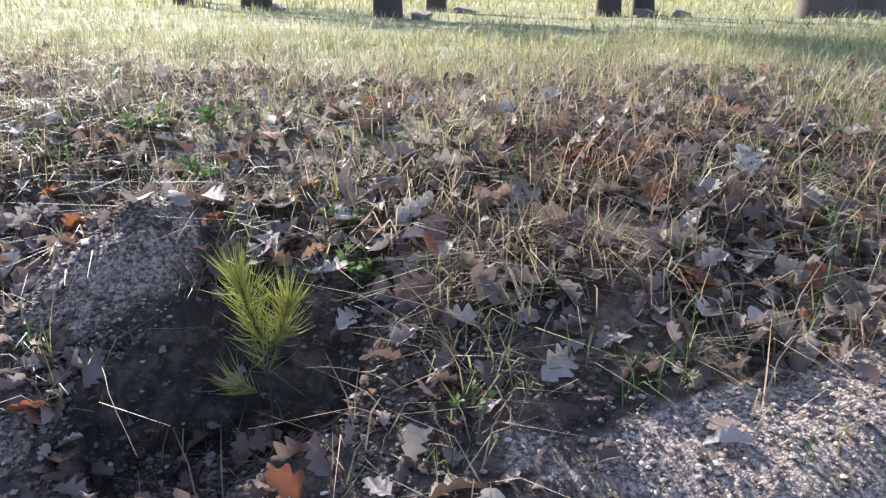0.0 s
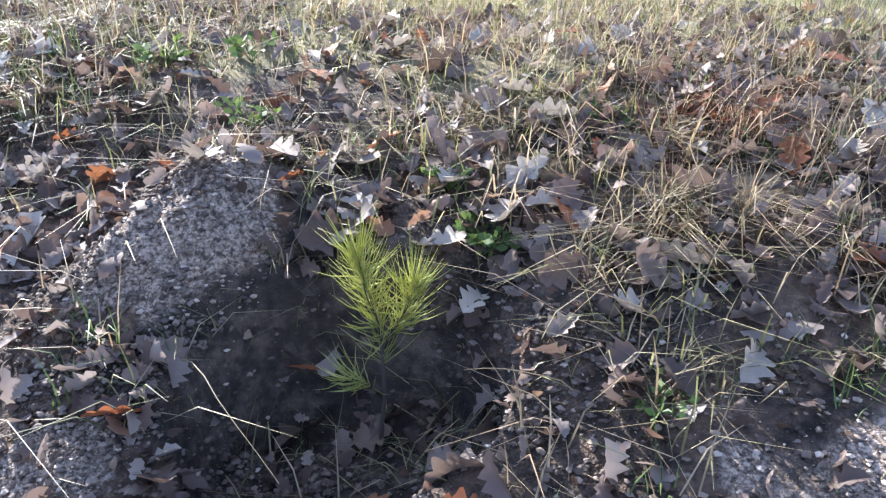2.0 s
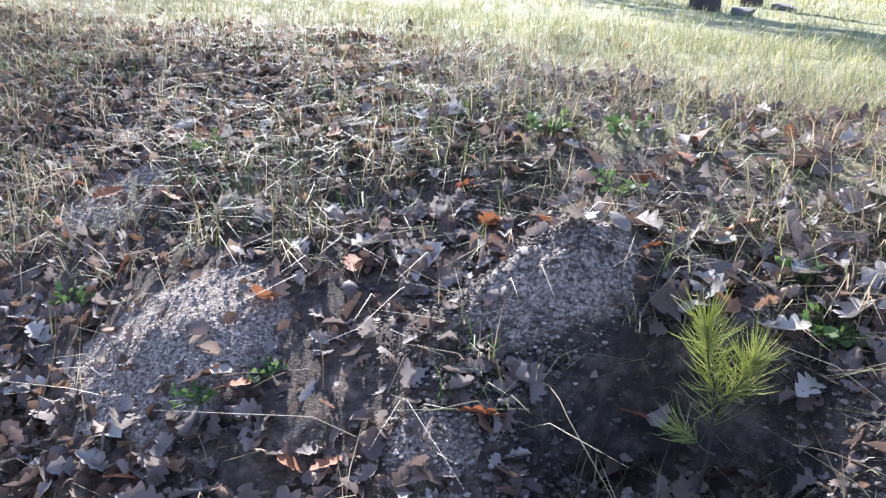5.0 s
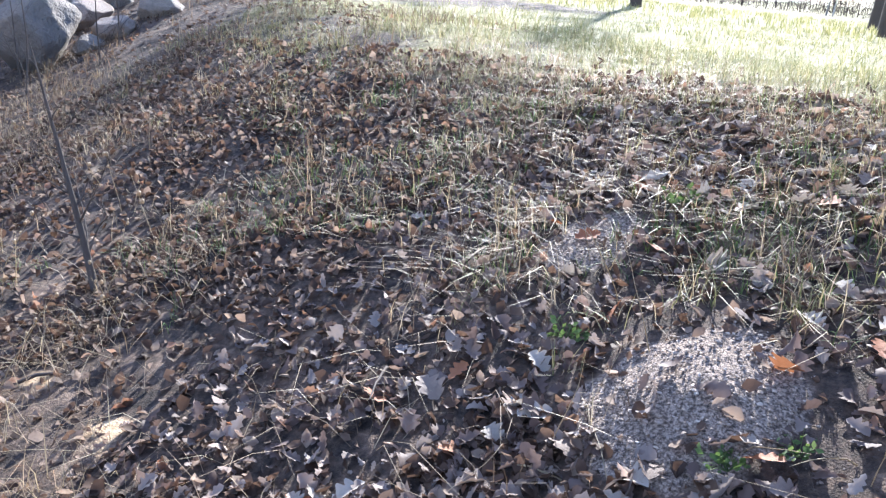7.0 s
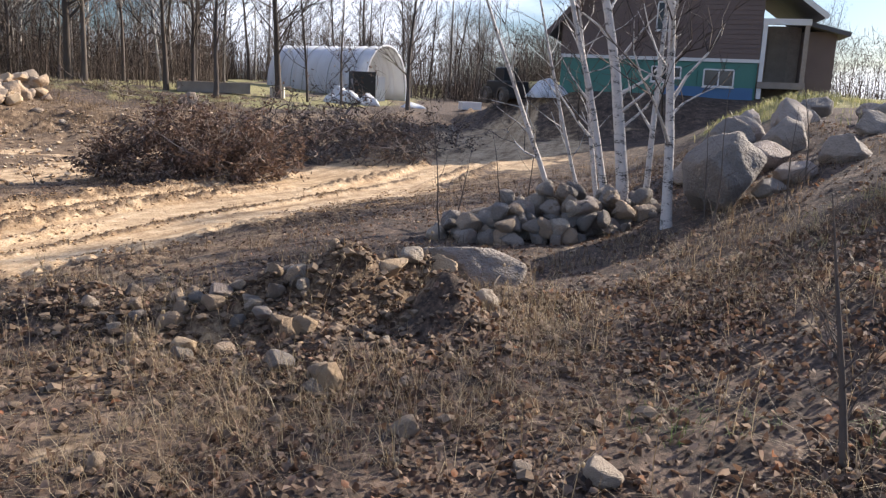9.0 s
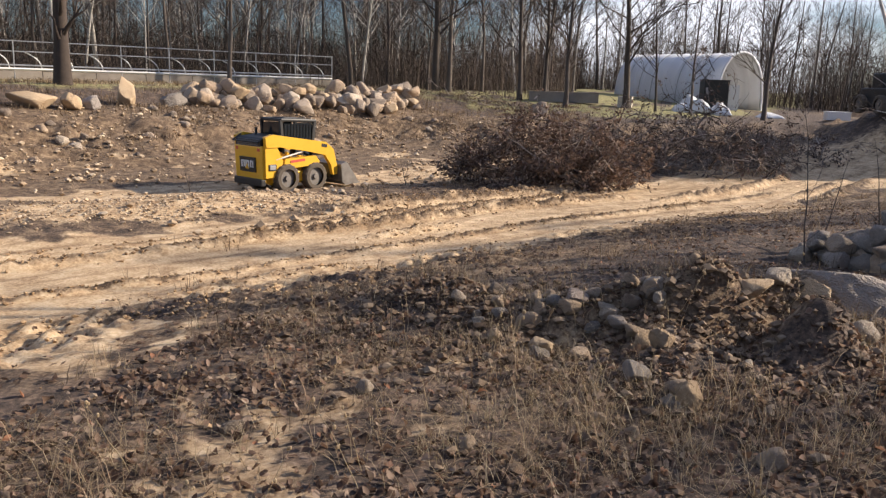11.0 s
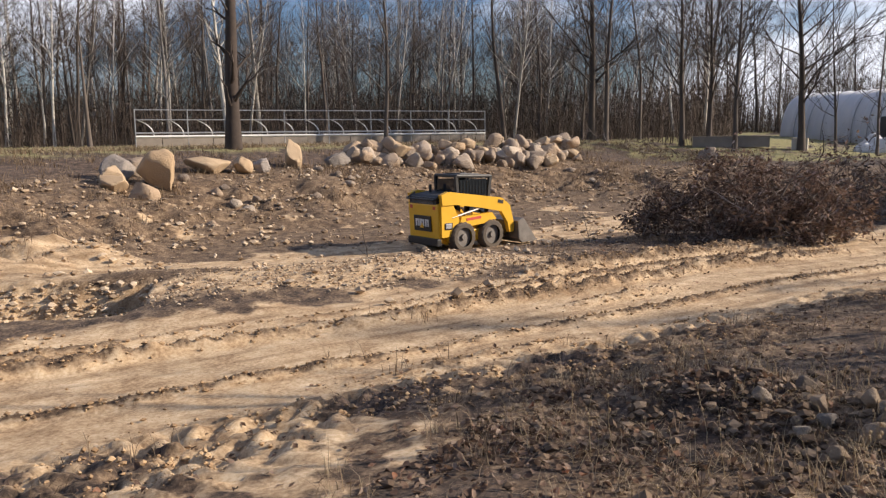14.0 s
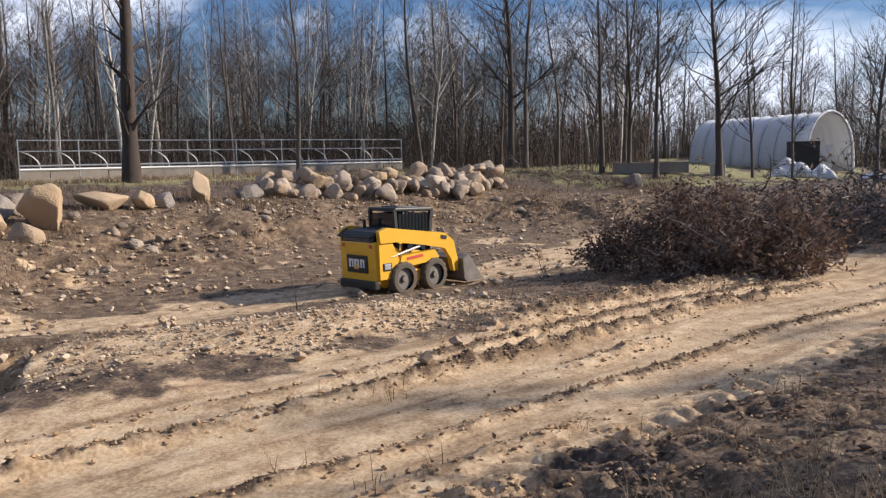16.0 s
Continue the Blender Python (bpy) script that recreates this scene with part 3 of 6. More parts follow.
def stone(me, at, size, turn=None, label="rounded grey-brown field stone", group="", name="stone", tilt=8):
    """size: full width, depth, height. Sits on or in what is under it."""
    ob = new(name, me)
    rz = stone_rng.uniform(0, 360) if turn is None else turn
    ob.matrix_world = pose(*at, stone_rng.uniform(-tilt, tilt), stone_rng.uniform(-tilt, tilt), rz) @ Matrix.Diagonal((size[0] / 1.7, size[1] / 1.7, size[2] / 1.7, 1))
    return tagged(ob, label, "stone", group)


def on_ground(me, x, y, size, sink=0.25, **kw):
    return stone(me, (x, y, H(x, y) + size[2] * (0.5 - sink)), size, **kw)


# the heap of grey field stones by the birches
pile_rng = random.Random(11)
for layer, (count, shrink) in enumerate(((96, 1.0), (74, 0.86), (42, 0.66), (8, 0.4))):
    for k in range(count):
        a, r = pile_rng.uniform(0, 2 * math.pi), math.sqrt(pile_rng.random()) * shrink
        px, py = -14.35 + 0.95 * r * math.cos(a), 2.4 + 1.85 * r * math.sin(a)
        d = pile_rng.uniform(0.20, 0.42) * (1.0 if layer < 2 else 0.95)
        size = (d, d * pile_rng.uniform(0.72, 0.95), d * pile_rng.uniform(0.7, 0.95))
        stone(pile_rng.choice(GREYS + STONES[:6]), (px, py, H(px, py) + 0.10 + layer * 0.19 - 0.05 * r), size, tilt=38, label="rounded grey field stone in a loose heap by birches", group="stones heaped by the birches")
on_ground(GREYBIG[0], -11.35, 0.78, (1.30, 0.95, 0.66), 0.22, turn=75, label="flat-topped pale grey boulder beside the stone heap", name="boulder")
on_ground(GREYBIG[1], -13.4, 4.6, (1.2, 1.5, 1.45), 0.2, turn=80, label="large dark grey boulder standing beside birches", name="boulder")
for x, y, a, b, c in ((-14.4, 5.9, 0.8, 0.7, 0.6), (-13.0, 5.6, 0.7, 0.6, 0.42), (-13.3, 6.5, 0.9, 0.7, 0.5), (-15.2, 6.8, 1.0, 0.8, 0.7), (-16.6, 6.3, 1.0, 0.9, 0.95), (-17.0, 7.8, 1.1, 0.9, 0.8), (-18.4, 7.4, 1.1, 0.8, 0.9), (-18.8, 8.9, 1.1, 0.9, 0.7), (-14.6, 7.9, 0.8, 0.7, 0.45), (-16.4, 9.3, 1.0, 0.8, 0.55), (-20.4, 8.8, 1.1, 0.9, 0.9), (-12.7, 5.1, 0.45, 0.4, 0.3), (-18.3, 10.6, 0.9, 0.8, 0.55), (-20.7, 10.5, 1.0, 0.8, 0.7), (-17.3, 6.9, 0.8, 0.7, 0.8), (-15.4, 5.2, 0.7, 0.6, 0.55), (-14.9, 6.1, 0.5, 0.5, 0.5), (-19.6, 7.9, 0.8, 0.7, 0.8)):
    on_ground(stone_rng.choice(GREYBIG[1:]), x, y, (a, b, c), 0.2, label="grey boulder piled against the grassy mound", group="boulders at the mound", name="boulder")
# stones on and about the windrow
for x, y, d in ((-10.5, -2.5, 0.26), (-9.9, -2.3, 0.22), (-10.8, -2.1, 0.30), (-10.6, -1.75, 0.24), (-9.9, -1.95, 0.25), (-9.2, -1.45, 0.27), (-8.75, -1.15, 0.20), (-11.0, -2.9, 0.22), (-10.95, -3.3, 0.2), (-11.2, -1.5, 0.27), (-11.4, -3.0, 0.24), (-11.3, -2.4, 0.3), (-10.75, -2.8, 0.2), (-10.2, -2.75, 0.18), (-10.3, -1.5, 0.2), (-11.5, -0.2, 0.3), (-11.6, -1.9, 0.3), (-11.0, 0.5, 0.34), (-10.2, -1.2, 0.14), (-9.6, -0.6, 0.12), (-9.3, -0.1, 0.13)):
    x, y = x + 1.05, y + 0.1
    on_ground(stone_rng.choice(GREYS[:3] + STONES), x, y, (d * 0.95, d * 0.8, d * 0.7), 0.22, label="rounded tan stone lying in the windrow of turned earth", group="stones in the windrow")
windrow_rng = random.Random(17)
for k in range(26):
    x, y, d = windrow_rng.gauss(-9.85, 0.26), windrow_rng.gauss(-1.9, 0.5), windrow_rng.uniform(0.10, 0.21)
    on_ground(windrow_rng.choice(GREYS[:3] + STONES), x, y, (d * 1.1, d * 0.9, d * 0.85), 0.2, label="rounded tan stone lying in the windrow of turned earth", group="stones in the windrow")
for x, y, a, b, c in ((-9.0, -1.3, 0.34, 0.26, 0.24), (-8.75, -1.15, 0.24, 0.2, 0.18), (-7.75, -0.95, 0.20, 0.15, 0.26), (-10.2, -0.35, 0.36, 0.3, 0.2), (-10.5, 0.25, 0.42, 0.3, 0.24), (-9.0, -2.2, 0.22, 0.2, 0.2)):
    on_ground(TANS[int(c * 100) % 5], x, y, (a, b, c), 0.2, label="tan stone caught in the windrow of turned earth", group="stones in the windrow")
for x, y, d in ((-6.95, -0.47, 0.20), (-7.2, -1.3, 0.13), (-7.4, -1.55, 0.11), (-7.9, -1.0, 0.22), (-6.1, 0.55, 0.24), (-6.3, 0.15, 0.12), (-7.5, -3.3, 0.16), (-8.0, -3.0, 0.1), (-7.8, -0.4, 0.1), (-6.6, -3.9, 0.14), (-8.3, -2.0, 0.11), (-6.0, -1.8, 0.13), (-6.7, -2.3, 0.12), (-5.6, 0.9, 0.14), (-5.2, 0.4, 0.10), (-8.6, -2.6, 0.1)):
    on_ground(stone_rng.choice(STONES), x, y, (d * 1.2, d, d * 0.8), 0.3, label="small tan stone half sunk in leaf litter", group="stones in the litter")

# boulders along the top of the bank
for x, y, size, label, me, turn in (
    (-28.9, -25.3, (1.9, 1.1, 0.85), "long low pinkish tan boulder on the bank", TANS[0], -40),
    (-30.0, -24.6, (0.95, 0.8, 0.85), "pale blocky boulder on the bank", TANS[1], 20),
    (-30.9, -24.2, (1.0, 0.9, 0.7), "grey-brown boulder on the bank", GREYBIG[2], 10),
    (-33.4, -24.5, (1.25, 0.9, 1.5), "tall upright tan boulder on the bank edge", TANS[2], 50),
    (-25.3, -24.5, (1.7, 1.1, 1.45), "large leaning tan boulder in a cluster", TANS[3], -60),
    (-25.0, -25.9, (1.2, 1.0, 1.1), "dark grey boulder in a cluster", GREYBIG[3], 0),
    (-24.0, -25.2, (1.1, 0.9, 0.9), "brown boulder in a cluster", TANS[4], 30),
    (-23.3, -23.2, (1.15, 0.8, 0.75), "smooth white-grey boulder below a cluster", STONES[6], -30),
    (-23.2, -24.4, (0.9, 0.8, 0.8), "tan boulder in a cluster", TANS[0], 70),
    (-26.0, -26.2, (0.9, 0.7, 0.8), "reddish boulder in a cluster", STONES[1], 0),
    (-26.3, -21.9, (0.5, 0.4, 0.36), "small pale boulder on the bank slope", STONES[3], 0),
    (-27.0, -21.5, (0.5, 0.4, 0.33), "small pale boulder on the bank slope", STONES[4], 0),
    (-35.6, -23.6, (1.5, 1.0, 0.75), "dark flat boulder on the bank", GREYBIG[2], -20),
    (-33.5, -16.5, (1.3, 1.0, 0.9), "pale boulder low on the bank slope", STONES[5], 40),
    (-34.5, -16.0, (0.8, 0.7, 0.95), "tan upright boulder low on the bank slope", TANS[1], 0),
    (-32.6, -16.6, (0.9, 0.7, 0.5), "flat grey boulder low on the bank slope", GREYBIG[0], 0),
    (-53.6, -9.3, (1.8, 1.3, 0.9), "pale boulder on the upper ground", STONES[0], 15)):
    on_ground(me, x, y, size, 0.18, turn=turn, label=label, group="boulders on the bank", name="boulder")
bank_rng = random.Random(23)
for k in range(175):
    t = bank_rng.random()
    bx, by = -37.5 - 12.0 * t, -23.9 + 7.2 * t + 0.9 * math.sin(t * 3.1)
    off = bank_rng.gauss(0, 0.75)
    x, y = bx + off * 0.45, by + off * 0.9
    d = bank_rng.uniform(0.55, 1.15)
    lift = max(0.0, 0.85 - abs(off) * 0.6) * bank_rng.random()
    stone(bank_rng.choice(STONES + TANS[:2]), (x, y, H(x, y) + d * 0.22 + lift), (d * 1.1, d * 0.9, d * 0.82), tilt=25, label="rounded tan field boulder in a long row", group="boulders in the bank row", name="boulder")
for k in range(60):
    x, y = bank_rng.uniform(-46, -20), bank_rng.uniform(-25, -13)
    z, u, s_, sd, w = lie(np.array([x]), np.array([y]))
    if 0.08 < w[0] < 0.98:
        d = bank_rng.uniform(0.16, 0.5)
        on_ground(bank_rng.choice(SMALL), x, y, (d * 1.2, d, d * 0.75), 0.3, label="pale stone lying on the bank slope", group="stones on the bank slope")


# ---- wood ----
def tubes(name, runs, mat):
    """runs: (points, radii, sides). All in one mesh."""
    V, F, base = [], [], 0
    for pts, rad, sides in runs:
        n_ = len(pts)
        for i in range(n_):
            p = pts[i]
            d = (pts[min(i + 1, n_ - 1)] - pts[max(i - 1, 0)]).normalized()
            a = d.orthogonal().normalized()
            b = d.cross(a)
            for k in range(sides):
                t = 2 * math.pi * k / sides
                V.append(p + (a * math.cos(t) + b * math.sin(t)) * rad[i])
        for i in range(n_ - 1):
            for k in range(sides):
                j = (k + 1) % sides
                F.append((base + i * sides + k, base + i * sides + j, base + (i + 1) * sides + j, base + (i + 1) * sides + k))
        base += n_ * sides
    return np_mesh(name, np.array(V), np.array(F), mat)


def wander(rng, start, way, length, n_, wob, lift):
    pts, d = [start], way.normalized()
    for _ in range(n_):
        d = (d + Vector((rng.gauss(0, wob), rng.gauss(0, wob), rng.gauss(0, wob) + lift))).normalized()
        pts.append(pts[-1] + d * length / n_)
    return pts


def tree_runs(seed, height, r0, crown=0.4, limbs=18, spread=0.32, lean=0.02, twigs=4, fine=2, sides=7):
    rng = random.Random(seed)
    trunk = wander(rng, Vector((0, 0, -0.3)), Vector((rng.gauss(0, lean), rng.gauss(0, lean), 1)), height, 9, lean, 0.03)
    tr = [r0 * (1.25 if i == 0 else 1 - 0.9 * i / 9) for i in range(10)]
    stem, fringe = [(trunk, tr, sides)], []
    for k in range(limbs):
        f = crown + (1 - crown) * (k + rng.random()) / limbs
        i = min(int(f * 9), 8)
        p = trunk[i].lerp(trunk[i + 1], f * 9 - i)
        a = rng.uniform(0, 2 * math.pi)
        length = height * spread * (1.15 - f) * rng.uniform(0.6, 1.3)
        way = Vector((math.cos(a), math.sin(a), rng.uniform(0.45, 1.3)))
        limb = wander(rng, p, way, length, 3, 0.14, 0.10)
        rl = tr[i] * rng.uniform(0.28, 0.5)
        stem.append((limb, [rl, rl * 0.7, rl * 0.45, rl * 0.2], 4))
        for _ in range(twigs):
            q = limb[rng.choice((1, 2, 2, 3))]
            d = (way + Vector((rng.gauss(0, 0.7), rng.gauss(0, 0.7), rng.gauss(0.3, 0.4))))
            tw = wander(rng, q, d, length * rng.uniform(0.35, 0.6), 2, 0.2, 0.08)
            fringe.append((tw, [rl * 0.4, rl * 0.26, rl * 0.1], 3))
            for _ in range(fine):
                q2 = tw[rng.choice((1, 1, 2))]
                d2 = d + Vector((rng.gauss(0, 0.8), rng.gauss(0, 0.8), rng.gauss(0.2, 0.4)))
                fringe.append((wander(rng, q2, d2, length * rng.uniform(0.2, 0.38), 1, 0.1, 0.05), [rl * 0.22, rl * 0.07], 3))
    return stem, fringe


def bare_tree(name, seed, at, label, bark, **kw):
    stem, fringe = tree_runs(seed, **kw)
    ob = thing(name, pose(at[0], at[1], at[2], 0, 0, 0), label, "tree")
    part("trunk", tubes("trunk", stem, bark), None, ob)
    if fringe:
        part("crown", tubes("crown", fringe, M_twig), None, ob, "bare twigs")
    return ob


wood_rng = random.Random(77)
WOODS = []
for k in range(14):
    pale = k % 2 == 0
    h = wood_rng.uniform(13, 20)
    ob = bare_tree("bare_tree", 100 + k, (-70 - 3 * k, -34, 0.6), "tall leafless aspen with pale bark in the woods" if pale else "tall leafless tree with dark bark in the woods", M_aspen if pale else M_bark, height=h, r0=h * wood_rng.uniform(0.006, 0.0115), crown=wood_rng.uniform(0.22, 0.42), limbs=30, twigs=6, fine=3, spread=wood_rng.uniform(0.2, 0.34), lean=0.035)
    tagged(ob, group="woods behind the clearing")
    ob.matrix_world = pose(-70 - 3 * k, -34 + wood_rng.uniform(-6, 6), 0.6)
    WOODS.append(ob)


def spot(yaw, d):
    """A place at a bearing and distance from the clearing's near side."""
    a = radians(yaw)
    return -5.0 - math.sin(a) * d, -4.0 + math.cos(a) * d


for k in range(250):
    yaw = wood_rng.uniform(76, 152)
    d = wood_rng.uniform(62, 104) if yaw < 126 else wood_rng.uniform(64, 100)
    if yaw < 95:
        d = wood_rng.uniform(104, 140)
    x, y = spot(yaw, d)
    src = WOODS[wood_rng.randrange(14)]
    sc = wood_rng.uniform(0.7, 1.12)
    c = copy_thing(src, pose(x, y, H(x, y) - 0.1, wood_rng.gauss(0, 2), wood_rng.gauss(0, 2), wood_rng.uniform(0, 360)) @ Matrix.Scale(sc, 4))
# trees across the field and beyond the house
for k in range(70):
    yaw = wood_rng.uniform(-32, 74)
    x, y = spot(yaw, wood_rng.uniform(95, 150))
    copy_thing(WOODS[wood_rng.randrange(14)], pose(x, y, H(x, y) - 0.1, 0, 0, wood_rng.uniform(0, 360)) @ Matrix.Scale(wood_rng.uniform(0.55, 0.9), 4))


def far_stems(name, count, yaws, dists, heights, seed, label):
    rng = np.random.default_rng(seed)
    yaw, d = np.radians(rng.uniform(*yaws, count)), rng.uniform(*dists, count)
    x, y = -5 - np.sin(yaw) * d, -4 + np.cos(yaw) * d
    z = Hv(x, y) - 0.2
    h = heights[0] + (heights[1] - heights[0]) * rng.random(count) ** 1.6
    r = 0.012 + 0.0045 * h * rng.uniform(0.6, 1.4, count)
    V, F, base = [], [], 0
    lx, ly = rng.normal(0, 0.15, count) * h, rng.normal(0, 0.15, count) * h
    ang = rng.uniform(0, 6.28, count)
    rows = []
    for lev, (f, rr) in enumerate(((0, 1.0), (0.55, 0.7), (1.0, 0.12))):
        for k in range(3):
            a = ang + k * 2.094
            rows.append(np.stack([x + lx * f * f + np.cos(a) * r * rr, y + ly * f * f + np.sin(a) * r * rr, z + h * f], 1))
    V = np.stack(rows, 1).reshape(-1, 3)
    b = np.arange(count)[:, None] * 9
    quads = [[lev * 3 + k, lev * 3 + (k + 1) % 3, lev * 3 + 3 + (k + 1) % 3, lev * 3 + 3 + k] for lev in range(2) for k in range(3)]
    F = (b[:, :, None] + np.array(quads)[None]).reshape(-1, 4)
    return tagged(new(name, np_mesh(name, V, F, M_thicket)), label, "woods", kind="stuff")


far_stems("far_woods", 3600, (95, 156), (70, 125), (1.5, 10), 1, "dense leafless brown woods and underbrush")
far_stems("far_woods", 4400, (95, 156), (58, 80), (0.6, 3.6), 2, "leafless brown undergrowth along the wood's edge")
far_stems("far_woods", 3500, (-40, 76), (100, 165), (1.5, 8), 3, "distant leafless woods across the field")
far_stems("far_woods", 3500, (60, 100), (100, 150), (2, 9), 4, "distant leafless woods behind the shelter")



def far_twigs(count, yaws, dists, heights, seed, label, thick=1.0):
    """Fine twigs hanging in the crowns of the far woods."""
    rng = np.random.default_rng(seed)
    yaw, d = np.radians(rng.uniform(*yaws, count)), rng.uniform(*dists, count)
    p = np.stack([-5 - np.sin(yaw) * d, -4 + np.cos(yaw) * d, np.zeros(count)], 1)
    p[:, 2] = relief(p[:, 0], p[:, 1]) + heights[0] + (heights[1] - heights[0]) * rng.random(count) ** 1.3
    way = rng.normal(0, 1, (count, 3)) * (0.55, 0.55, 0.6) + (0, 0, 0.55)
    way /= np.linalg.norm(way, axis=1)[:, None]
    way *= rng.uniform(0.5, 1.6, count)[:, None]
    side = rng.normal(0, 1, (count, 3))
    side = np.cross(way, side)
    side *= (thick * rng.uniform(0.008, 0.02, count) / np.linalg.norm(side, axis=1))[:, None]
    V = np.stack([p - side, p + side, p + way], 1).reshape(-1, 3)
    return tagged(new("far_woods", np_mesh("far_woods", V, np.arange(count * 3).reshape(-1, 3), M_thicket, True)), label, "woods", kind="stuff")


far_twigs(48000, (95, 154), (60, 110), (0.3, 12), 9, "fine leafless twigs of the woods behind the clearing")
far_twigs(26000, (68, 96), (104, 150), (0.0, 7), 13, "brown undergrowth behind the shelter", 2.0)
far_twigs(85000, (95, 156), (66, 125), (0.0, 4.6), 12, "dense dark undergrowth deep in the woods", 1.7)
far_twigs(62000, (-36, 80), (100, 150), (0.0, 7.5), 10, "fine leafless twigs of the woods across the field", 2.0)

# single trees
lone = bare_tree("pine_tree", 301, (-35.3, -29.3, 0.9), "bare pine trunk with broken branch stubs, backlit shade in its bark colour", M_backlitbark, height=19, r0=0.38, crown=0.10, limbs=34, spread=0.10, lean=0.012, twigs=2, fine=1, sides=12)
lone.matrix_world = pose(-35.3, -29.3, H(-35.3, -29.3) - 0.05, 0, 0, 40)
for x, y, h, r, seed, sp in ((-61.5, -18.5, 19, 0.27, 316, 0.34), (-61.9, -17.6, 17, 0.2, 319, 0.36), (-62.7, -12.4, 15, 0.2, 314, 0.4), (-62.9, -10.6, 16, 0.17, 315, 0.36), (-63.2, -4.7, 15.5, 0.26, 311, 0.42), (-63.2, -2.6, 12, 0.10, 312, 0.28), (-63.0, -0.2, 12, 0.10, 318, 0.25), (-62.5, 4.6, 13, 0.17, 317, 0.36), (-58.8, -8.5, 14, 0.18, 320, 0.36), (-52.0, -30.1, 16, 0.16, 321, 0.3)):
    ob = bare_tree("bare_tree", seed, (x, y, 0), "leafless tree standing before the woods", M_bark, height=h, r0=r, crown=0.2, limbs=34, spread=sp, lean=0.035, twigs=6, fine=3)
    ob.matrix_world = pose(x, y, H(x, y) - 0.05)
stump = bare_tree("dead_tree", 330, (-41.5, -46.0, 0), "broken dead trunk at the wood's edge", M_bark, height=9, r0=0.17, crown=0.5, limbs=3, spread=0.08, lean=0.012, twigs=0, fine=0)
stump.matrix_world = pose(-41.5, -46.0, H(-41.5, -46.0) - 0.05)

# birches and saplings by the stone heap
for x, y, h, r, seed, tilt in ((-13.0, 3.8, 7.0, 0.085, 401, (1, 2)), (-14.9, 3.85, 8.0, 0.12, 402, (2, -3)), (-15.1, 3.6, 7.4, 0.075, 403, (3, -5)), (-15.9, 3.0, 6.4, 0.055, 404, (21, -4)), (-14.8, 4.15, 7.2, 0.06, 405, (-2, 2)), (-16.4, 3.9, 6.4, 0.055, 406, (12, -3)), (-15.5, 3.4, 6.0, 0.04, 407, (15, 2))):
    ob = bare_tree("birch_tree", seed, (x, y, 0), "slender white-barked birch, leafless, beside a stone heap", M_birch, height=h, r0=r, crown=0.2, limbs=22, spread=0.2, lean=0.035, twigs=4, fine=2, sides=8)
    ob.matrix_world = pose(x, y, H(x, y) - 0.02, tilt[0], tilt[1], 0)
    tagged(ob, group="birch clump")
for x, y, h, seed in ((-13.9, 0.7, 2.6, 421), (-11.9, 3.9, 2.3, 422), (-12.4, 4.1, 1.8, 423), (-15.2, 1.9, 2.0, 424), (-16.5, 2.6, 2.4, 425), (-11.6, 4.7, 1.6, 426), (-12.3, 5.3, 1.9, 427), (-17.0, 1.4, 1.8, 428)):
    ob = bare_tree("sapling", seed, (x, y, 0), "thin leafless sapling with upright twigs", M_bark, height=h, r0=0.016, crown=0.2, limbs=9, spread=0.3, lean=0.06, twigs=2, fine=1, sides=5)
    ob.matrix_world = pose(x, y, H(x, y) - 0.01)
ob = bare_tree("sapling", 431, (-5.75, 1.85, 0), "thin dark leafless sapling rising from leaf litter", M_bark, height=1.8, r0=0.03, crown=0.25, limbs=17, spread=0.26, lean=0.02, twigs=4, fine=2, sides=7)
ob.matrix_world = pose(-5.85, 1.82, H(-5.85, 1.82), 8, -7, 0)
ob = bare_tree("twig_bush", 441, (-9.4, -0.5, 0), "pale leafless twiggy bush on turned earth", M_twig, height=0.75, r0=0.01, crown=0.1, limbs=12, spread=0.6, lean=0.05, twigs=3, fine=1, sides=4)
ob.matrix_world = pose(-9.4, -0.5, H(-9.4, -0.5))
for x, y, seed in ((-20.2, -12.9, 451), (-24.6, -8.6, 452)):
    ob = bare_tree("twig_bush", seed, (x, y, 0), "small leafless twiggy shrub by the sandy hollow", M_twig, height=1.2, r0=0.018, crown=0.1, limbs=12, spread=0.5, lean=0.08, twigs=3, fine=1, sides=4)
    ob.matrix_world = pose(x, y, H(x, y))


